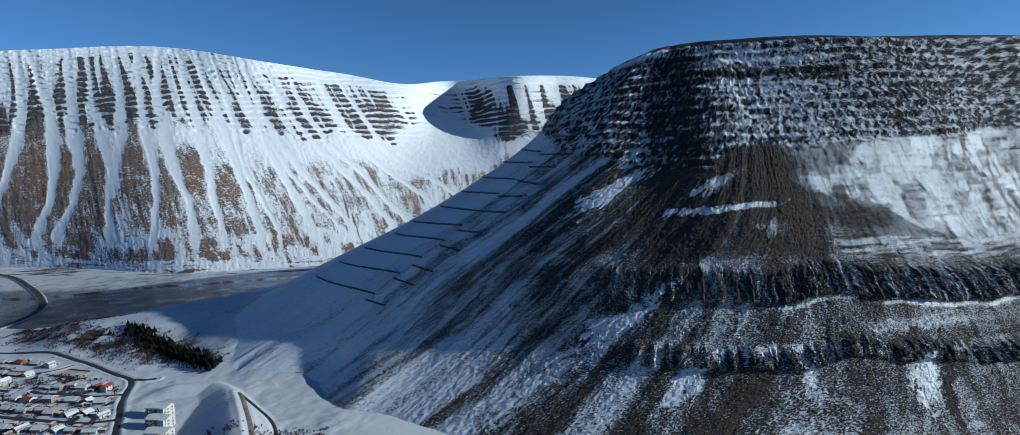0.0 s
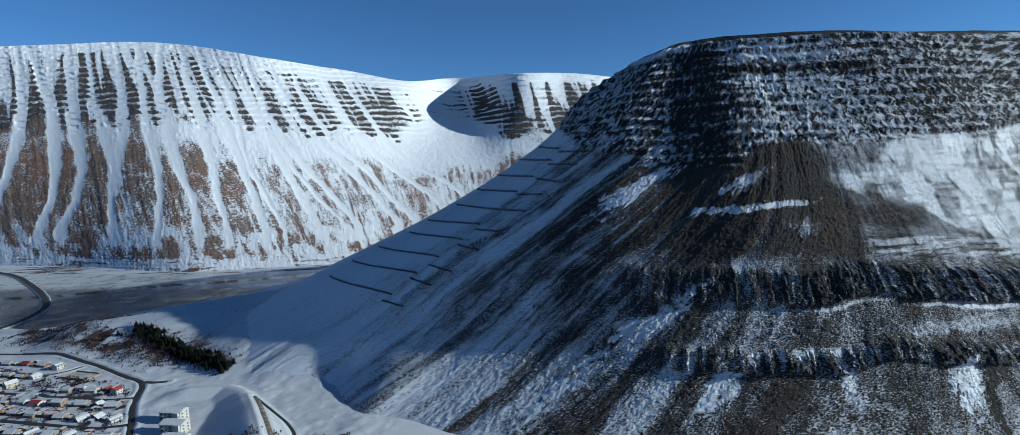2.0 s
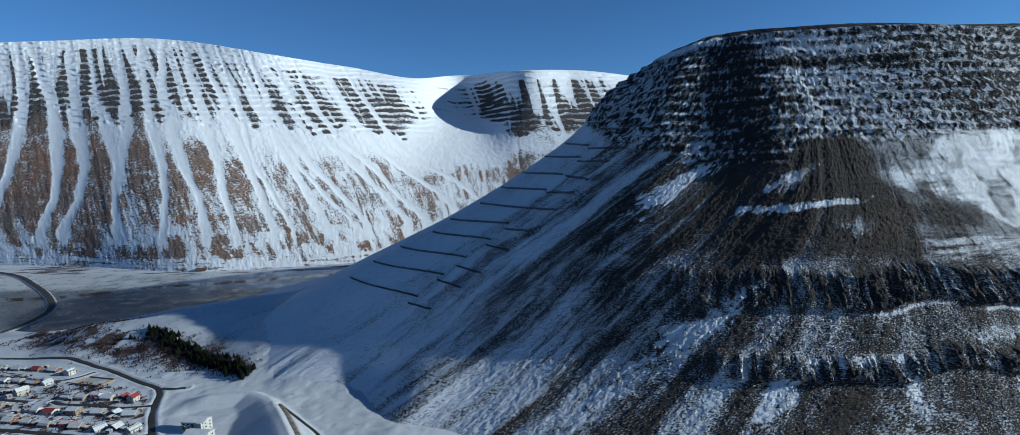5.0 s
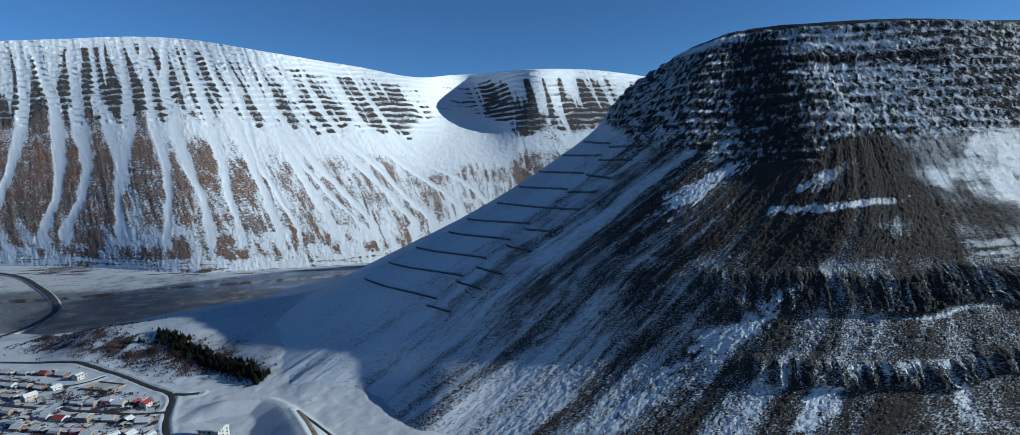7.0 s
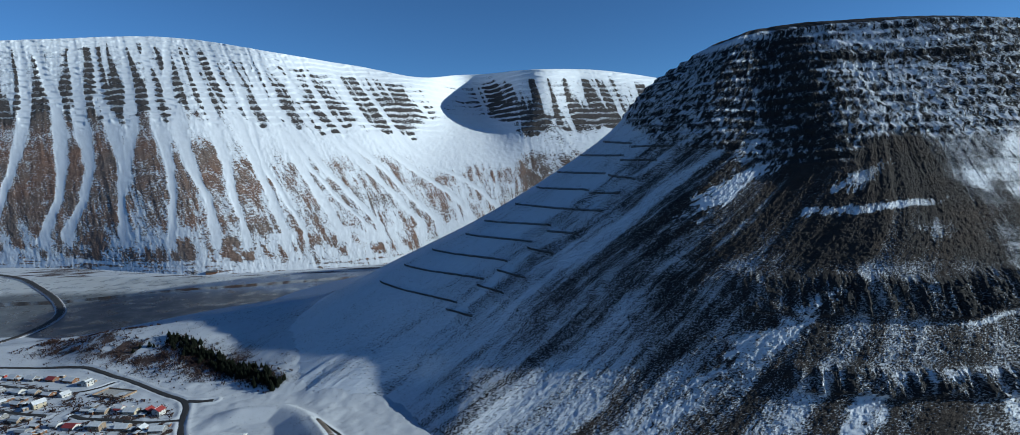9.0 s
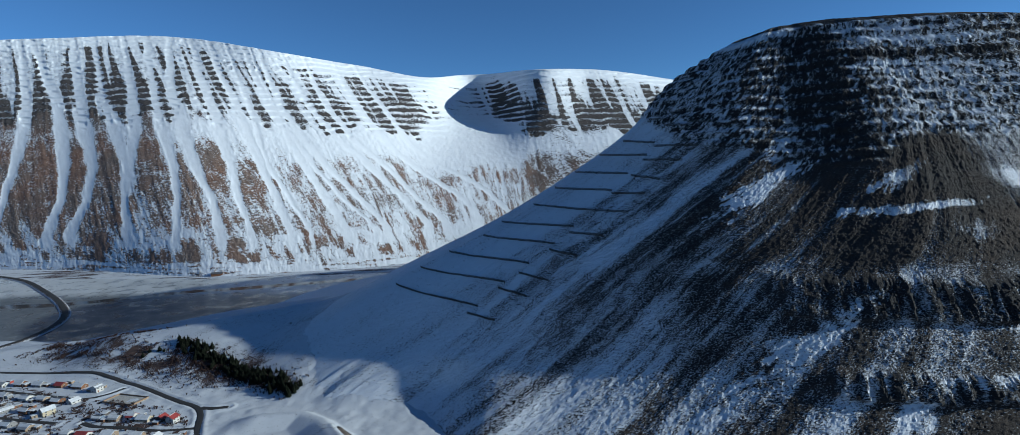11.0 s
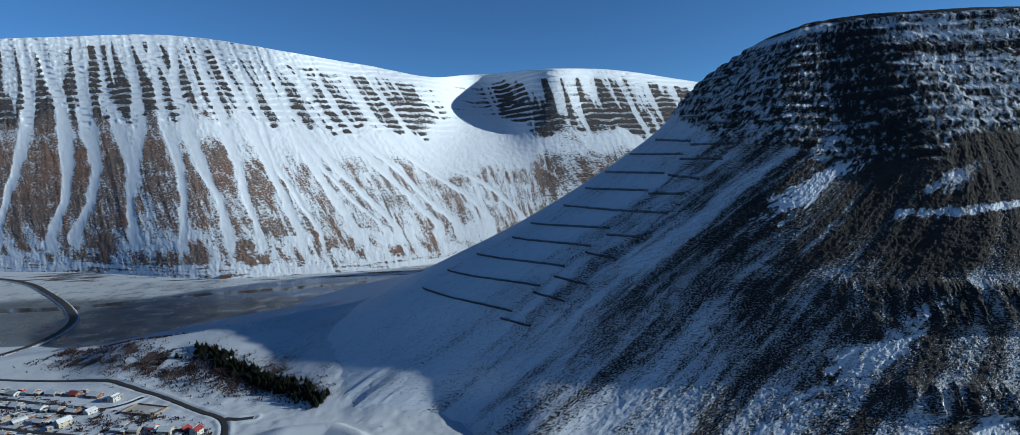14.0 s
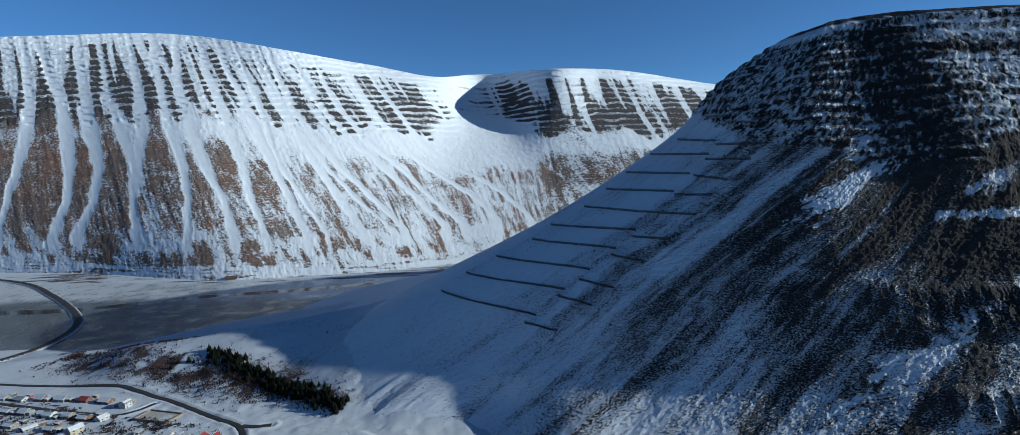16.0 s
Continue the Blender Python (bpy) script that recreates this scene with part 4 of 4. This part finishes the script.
MIDDLE_STREET = (
    (-365, 446, 70, "white", "grey", 12, 1, 0), (-500, 480, -10, "grey", "grey", 11, 1, 0), (-505, 452, -10, "tan", "grey", 12, 1, 0), (-487, 446, -10, "tan", "dark", 12, 1, 0),
    (-470, 441, -10, "white", "grey", 12, 1, 0), (-453, 434, -8, "grey", "grey", 12, 1, 0), (-436, 429, -8, "tan", "grey", 11, 1, 0), (-418, 426, 70, "cream", "grey", 12, 1, 0),
    (-401, 424, -4, "grey", "grey", 11, 1, 0), (-384, 421, 76, "blue", "grey", 10, 1, 0), (-370, 419, -4, "brown", "red", 10, 1, 0), (-352, 417, 0, "white", "grey", 15, 1, 0),
    (-445, 408, -8, "white", "grey", 12, 1, 0),
)
LOWER_STREET = (
    (-425, 404, -8, "grey", "dark", 12, 1, 0), (-405, 400, -6, "tan", "grey", 12, 1, 0), (-383, 397, -4, "tan", "grey", 12, 1, 0), (-362, 394, -4, "white", "grey", 12, 1, 0),
)
HOUSES = UPPER_STREET + COURT_STREET + CORNER_STREET + MIDDLE_STREET + LOWER_STREET
for k, (x, y, turn, wall, roof, long, floors, garage) in enumerate(HOUSES):
    house(x, y, turn, wall, roof, 0.95 if roof != "red" else 0.6, long * 0.78, 6.3 + (k * 37 % 10) * 0.14, 2.3, 0.46 + (k * 13 % 7) * 0.04, garage, floors, k)


def shed(x, y, turn, wall, long=4.2, wide=3.2):
    base = float(terrain(np.array([x]), np.array([y]))[0]) - 0.2
    ob = new("shed", None)
    ob.matrix_world = pose(x, y, base, 0, 0, turn)
    L, W = long / 2, wide / 2
    part("wall", slab(bmesh.new(), -L, L, -W, W, -0.5, 2.3), PAINT[wall], ob)
    rf = part("roof", slab(bmesh.new(), -L - 0.3, L + 0.3, -W - 0.3, W + 0.3, 2.31, 2.5), roofing["dark"], ob)
    part("snow_cover", slab(bmesh.new(), -L - 0.2, L + 0.2, -W - 0.2, W + 0.2, 2.51, 2.75), pack_snow, rf, "packed snow on the roof")
    part("door", slab(bmesh.new(), -0.6, 0.6, -W - 0.06, -W + 0.02, 0, 2.0), PAINT["dark"], ob)
    return tagged(ob, f"small {wall} garden shed with a flat snowy roof", "shed", "garden sheds")


rnd_shed = random.Random(8)
for x, y, turn, wall, roof, long, floors, garage in HOUSES:
    side = rnd_shed.choice((-1, 1))
    a = radians(turn)
    for off, back in ((side * (long * 0.42 + 3.6), rnd_shed.uniform(-3, 3)),) + (((rnd_shed.uniform(-4, 4)), 8.0),) * (rnd_shed.random() < 0.45):
        sx, sy = x + math.cos(a) * off - math.sin(a) * back, y + math.sin(a) * off + math.cos(a) * back
        clear = min(float(gap_to(np.array([sx]), np.array([sy]), pts)[0]) - half for half, pts in ROADS.values())
        apart = min(math.hypot(sx - h[0], sy - h[1]) for h in HOUSES)
        if clear > 3 and apart > 6.5:
            shed(sx, sy, turn + rnd_shed.choice((0, 90)), rnd_shed.choice(("brown", "dark", "grey", "red", "tan", "brown")), rnd_shed.uniform(3.5, 6.0), rnd_shed.uniform(2.8, 3.6))


def apartment_block(x, y, turn, long, seed):
    base = float(terrain(np.array([x]), np.array([y]))[0]) - 0.3
    ob = new("apartment_block", None)
    ob.matrix_world = pose(x, y, base, 0, 0, turn)
    L, W, H = long / 2, 5.0, 8.4
    bm = bmesh.new()
    prism(bm, [(-W, -0.8), (W, -0.8), (W, H), (0, H + 1.9), (-W, H)], -L, L)
    bmesh.ops.rotate(bm, verts=bm.verts, cent=(0, 0, 0), matrix=Matrix.Rotation(radians(90), 3, "Z"))
    part("wall", bm, PAINT["white"], ob)
    bm = bmesh.new()
    for s in (1, -1):
        o = [(0, H + 1.95), (s * (W + 0.6), H - 0.15), (s * (W + 0.6), H + 0.12), (0, H + 2.2)]
        prism(bm, o if s > 0 else o[::-1], -L - 0.6, L + 0.6)
    bmesh.ops.rotate(bm, verts=bm.verts, cent=(0, 0, 0), matrix=Matrix.Rotation(radians(90), 3, "Z"))
    rf = part("roof", bm, roofing["grey"], ob)
    bm = bmesh.new()
    for s in (1, -1):
        o = [(0, H + 2.22), (s * (W + 0.4), H + 0.2), (s * (W + 0.4), H + 0.42), (0, H + 2.5)]
        prism(bm, o if s > 0 else o[::-1], -L - 0.4, L + 0.4)
    bmesh.ops.rotate(bm, verts=bm.verts, cent=(0, 0, 0), matrix=Matrix.Rotation(radians(90), 3, "Z"))
    part("snow_cover", bm, pack_snow, rf, "unbroken snow on the roof")
    n = int(long / 3.6)
    sites = [(-L + long * (i + 0.5) / n, s * (W + 0.01), 1.6 + 2.7 * k, 0 if s < 0 else 180) for k in range(3) for i in range(n) for s in (-1, 1)]
    sites += [(L + 0.01, v, 1.6 + 2.7 * k, 90) for k in range(3) for v in (-2.4, 2.4)]
    windows(ob, sites, 1.9, 1.35)
    for k in (1, 2):
        for i in range(0, n, 2):
            px = -L + long * (i + 0.5) / n
            part("balcony", slab(bmesh.new(), px - 1.5, px + 1.5, -W - 1.3, -W - 0.02, 2.7 * k - 0.1, 2.7 * k + 0.9), PAINT["grey"], ob)
    part("stair_tower", slab(bmesh.new(), L - 4.4, L - 0.4, -W - 2.2, -W - 0.02, -0.8, H + 0.6), PAINT["white"], ob)
    return tagged(ob, "three-storey white apartment block with a snowy roof and balconies", "apartment block", "apartment blocks")


apartment_block(-312, 443, -8, 19, 0)
apartment_block(-299, 423, -8, 19, 1)
apartment_block(-284, 399, -8, 19, 2)


def lot():
    """The fenced playing court: boards round a bare floor."""
    ob = new("court", None)
    ob.matrix_world = pose(-476, 549, float(terrain(np.array([-476.0]), np.array([549.0]))[0]) - 0.1, 0, 0, -16)
    part("court_floor", slab(bmesh.new(), -17, 17, -8, 8, -0.4, 0.25), concrete, ob)
    for name, box in (("board", (-17.2, 17.2, -8.3, -8.02, 0, 1.5)), ("board", (-17.2, 17.2, 8.02, 8.3, 0, 1.5)), ("board", (-17.3, -17.02, -8, 8, 0, 1.5)), ("board", (17.02, 17.3, -8, 8, 0, 1.5))):
        part(name, slab(bmesh.new(), *box), timber, ob, "tan timber boards")
    return tagged(ob, "playing court fenced with tan timber boards on snow", "court")


lot()


# ---- rows of snow barriers on the mountain's side ----
BARRIERS = (   # bearing and height at each end
    (-69.6, 90, -57.6, 83), (-58.1, 77, -54.5, 75), (-70.0, 105, -56.8, 103), (-56.9, 98, -52.7, 95), (-56.0, 111, -51.6, 108), (-69.6, 120, -55.7, 119), (-54.6, 131, -50.0, 128), (-67.9, 136, -54.5, 136), (-53.6, 146, -48.5, 145), (-68.6, 149, -53.7, 151), (-66.6, 167, -47.1, 165), (-67.4, 184, -52.5, 184), (-51.9, 181, -46.2, 181), (-68.3, 201, -51.9, 200), (-51.0, 198, -45.0, 194), (-67.3, 220, -50.6, 218), (-50.7, 213, -42.6, 212), (-61.9, 235, -50.6, 231), (-50.2, 227, -40.9, 226), (-57, 258, -51.3, 256), (-50.5, 249, -44.8, 247), (-45.2, 251, -39.3, 249),
)


def barrier(t0, z0, t1, z1):
    n = max(5, int(abs(t1 - t0) * 6.5 / 5))
    turn = np.linspace(t0, t1, n)
    z = np.linspace(z0, z1, n) + 0.3 * grain(turn * 0.9, 0 * turn, 90)
    r = face(turn, z[None, :])[0][0]
    r = 0.35 * r + 0.65 * np.polyval(np.polyfit(turn - turn.mean(), r, 3), turn - turn.mean())
    a = np.radians(turn)
    foot = np.stack([HUB[0] + r * np.sin(a), HUB[1] - r * np.cos(a), z], -1)
    out = np.stack([np.sin(a), -np.cos(a), 0 * a], -1)
    ob = new("snow_barrier", None)
    ob.location = foot[n // 2]
    rel = foot - foot[n // 2]
    mesh = None
    for p in rel:
        if mesh is None:
            post = part("post", slab(bmesh.new(), -0.14, 0.14, -0.14, 0.14, -1.2, 2.15), steel, ob)
            mesh = post.data
        else:
            post = new("post", mesh)
            post.parent = ob
        post.location = p
    rails = [("top_beam", 1.86, 2.06, 0.05), ("lower_beam", -0.2, 0.1, 0.05)] + [("slat", k * 0.55 + 0.15, k * 0.55 + 0.52, 0.0) for k in range(3)]
    for name, lo, hi, off in rails:
        bm, last = bmesh.new(), None
        for p, o in zip(rel, out):
            o = Vector(o)
            base, thick = Vector(p) + o * off, o * (0.22 if name == "slat" else 0.3)
            ring = [bm.verts.new(base + d + o * 0.25 * h + Vector((0, 0, h))) for d, h in ((Vector(), lo), (thick, lo), (thick, hi), (Vector(), hi))]
            if last:
                for i in range(4):
                    j = (i + 1) % 4
                    bm.faces.new((last[i], last[j], ring[j], ring[i]))
            else:
                bm.faces.new(ring)
            last = ring
        bm.faces.new(last[::-1])
        part(name, bm, steel, ob)
    return tagged(ob, "dark steel avalanche barrier along the snowy mountainside", "snow barrier", "avalanche barriers")


for row in BARRIERS:
    barrier(*row)


# ---- the spruce plantation and the scrub ----
def spruce(seed, high):
    rnd = random.Random(seed)
    ob = new("spruce", None)
    bm = bmesh.new()
    bmesh.ops.create_cone(bm, segments=6, radius1=0.16, radius2=0.03, depth=high * 0.95, cap_ends=True)
    bmesh.ops.translate(bm, verts=bm.verts, vec=(0, 0, high * 0.475 - 0.4))
    part("trunk", bm, bark, ob)
    bm = bmesh.new()
    tiers = 9
    wide = high * 0.36
    for k in range(tiers):
        f = k / (tiers - 1)
        z, rad = high * (0.10 + 0.84 * f), wide * (1 - f) ** 0.85 + 0.14
        n = max(5, int(11 - 6 * f))
        off = rnd.random() * 6.28
        for i in range(n):
            a = off + 6.283 * i / n + rnd.uniform(-0.2, 0.2)
            ln = rad * rnd.uniform(0.7, 1.2)
            w = ln * 0.36
            c, s = math.cos(a), math.sin(a)
            tip = bm.verts.new((c * ln, s * ln, z - ln * rnd.uniform(0.22, 0.45)))
            root = bm.verts.new((c * 0.05, s * 0.05, z + high * 0.06))
            m1 = bm.verts.new((c * ln * 0.5 - s * w, s * ln * 0.5 + c * w, z - ln * 0.20))
            m2 = bm.verts.new((c * ln * 0.5 + s * w, s * ln * 0.5 - c * w, z - ln * 0.20))
            mid = bm.verts.new((c * ln * 0.55, s * ln * 0.55, z + 0.02 * high))
            for tri in ((root, m1, mid), (root, mid, m2), (mid, m1, tip), (mid, tip, m2)):
                bm.faces.new(tri)
    part("crown", bm, needles, ob)
    return tagged(ob, "dense dark green spruce in the snowy plantation", "tree", "spruce plantation")


def plantation():
    rnd = random.Random(5)
    kinds = [spruce(k, h) for k, h in enumerate((7.0, 8.5, 10.0, 6.0, 9.2))]
    spots = []
    for (ax, ay, bx, by, half, count) in ((-480, 643, -386, 586, 12, 135), (-398, 594, -318, 542, 12, 160)):
        ln = math.hypot(bx - ax, by - ay)
        for _ in range(count):
            t, s = rnd.random(), rnd.triangular(-half, half, 2)
            s *= 0.55 + 0.45 * math.sin(t * math.pi)
            spots.append((ax + (bx - ax) * t - (by - ay) / ln * s, ay + (by - ay) * t + (bx - ax) / ln * s))
    for _ in range(5):
        spots.append((rnd.uniform(-515, -480), rnd.uniform(630, 650)))
    ground_z = terrain(np.array([p[0] for p in spots]), np.array([p[1] for p in spots]))
    for i, ((x, y), z) in enumerate(zip(spots, ground_z)):
        m = pose(x, y, float(z) - 0.15, rnd.uniform(-3, 3), rnd.uniform(-3, 3), rnd.uniform(0, 360))
        if i < len(kinds):
            kinds[i].matrix_basis = m
        else:
            s = rnd.uniform(0.68, 1.0)
            src = kinds[i % len(kinds)]
            ob = copy_thing(src, m)
            ob.scale = (s, s, s * rnd.uniform(0.9, 1.1))


plantation()


def scrub():
    """Bare birch and willow scrub on the spur and in the gardens."""
    rng = np.random.default_rng(3)
    spots = []
    for ax, ay, bx, by, half, count, clump in ((-690, 700, -395, 583, 22, 1500, 14), (-680, 712, -520, 684, 9, 900, 12), (-480, 636, -320, 545, 12, 1500, 200), (-412, 512, -408, 508, 8, 60, 30), (-240, 380, -150, 400, 12, 260, 10)):
        t = rng.random(count)
        s = rng.normal(0, half * 0.6, count)
        x, y = ax + (bx - ax) * t, ay + (by - ay) * t
        ln = math.hypot(bx - ax, by - ay)
        x, y = x - (by - ay) / ln * s, y + (bx - ax) / ln * s
        keep = cloud(x / clump, y / clump, 95, 2) > -0.12
        spots.append(np.stack([x, y], -1)[keep])
    gx, gy = rng.uniform(-660, -345, 5200), rng.uniform(400, 608, 5200)
    keep = (gy < 600 + (gx + 640) * -0.33) & (gx < -357 - (gy - 445) * 0.62) & (cloud(gx / 9, gy / 9, 96, 2) > 0.02)
    for half, pts in ROADS.values():
        keep &= gap_to(gx, gy, pts) > half + 2
    spots.append(np.stack([gx, gy], -1)[keep])
    spots = np.concatenate(spots)
    gz = terrain(spots[:, 0], spots[:, 1])
    verts, faces = [], []
    for (x, y), z in zip(spots, gz):
        h = rng.uniform(1.0, 2.6)
        for _ in range(9):
            a, lean, w = rng.uniform(0, 6.28), rng.uniform(0.2, 0.75) * h, rng.uniform(0.10, 0.26)
            c, s = math.cos(a), math.sin(a)
            k = len(verts)
            verts += [(x - s * 0.06, y + c * 0.06, z - 0.1), (x + s * 0.06, y - c * 0.06, z - 0.1), (x + c * lean * 0.6 + s * w, y + s * lean * 0.6 - c * w, z + h * 0.65), (x + c * lean, y + s * lean, z + h * rng.uniform(0.8, 1.1)), (x + c * lean * 0.6 - s * w, y + s * lean * 0.6 + c * w, z + h * 0.6)]
            faces.append((k, k + 1, k + 2, k + 3, k + 4))
    me = bpy.data.meshes.new("scrub")
    me.from_pydata(verts, [], faces)
    me.materials.append(twigs)
    return tagged(new("scrub", me), "bare brown birch and willow scrub above the snow", "scrub", kind="stuff")


scrub()


# ---- the farm on the far shore ----
def barn(x, y, turn, long, wide, wall, roof):
    ob = new("farm_building", None)
    ob.matrix_world = pose(x, y, 1.6, 0, 0, turn)
    L, W, H = long / 2, wide / 2, 4.6
    bm = prism(bmesh.new(), [(-W, -4), (W, -4), (W, H), (0, H + W * 0.5), (-W, H)], -L, L)
    bmesh.ops.rotate(bm, verts=bm.verts, cent=(0, 0, 0), matrix=Matrix.Rotation(radians(90), 3, "Z"))
    part("wall", bm, PAINT[wall], ob)
    bm = bmesh.new()
    for s in (1, -1):
        o = [(0, H + W * 0.5 + 0.05), (s * (W + 0.6), H - 0.25), (s * (W + 0.6), H + 0.05), (0, H + W * 0.5 + 0.35)]
        prism(bm, o if s > 0 else o[::-1], -L - 0.5, L + 0.5)
    bmesh.ops.rotate(bm, verts=bm.verts, cent=(0, 0, 0), matrix=Matrix.Rotation(radians(90), 3, "Z"))
    part("roof", bm, roofing[roof], ob)
    return tagged(ob, f"{wall} farm building with a {roof} roof on the far shore", "farm building", "farm buildings")


for row in ((-728, 1178, 8, 22, 10, "brown", "dark"), (-762, 1188, 5, 16, 9, "brown", "grey"), (-702, 1186, 12, 14, 8, "tan", "dark"), (-668, 1190, 0, 12, 8, "brown", "grey")):
    barn(*row)
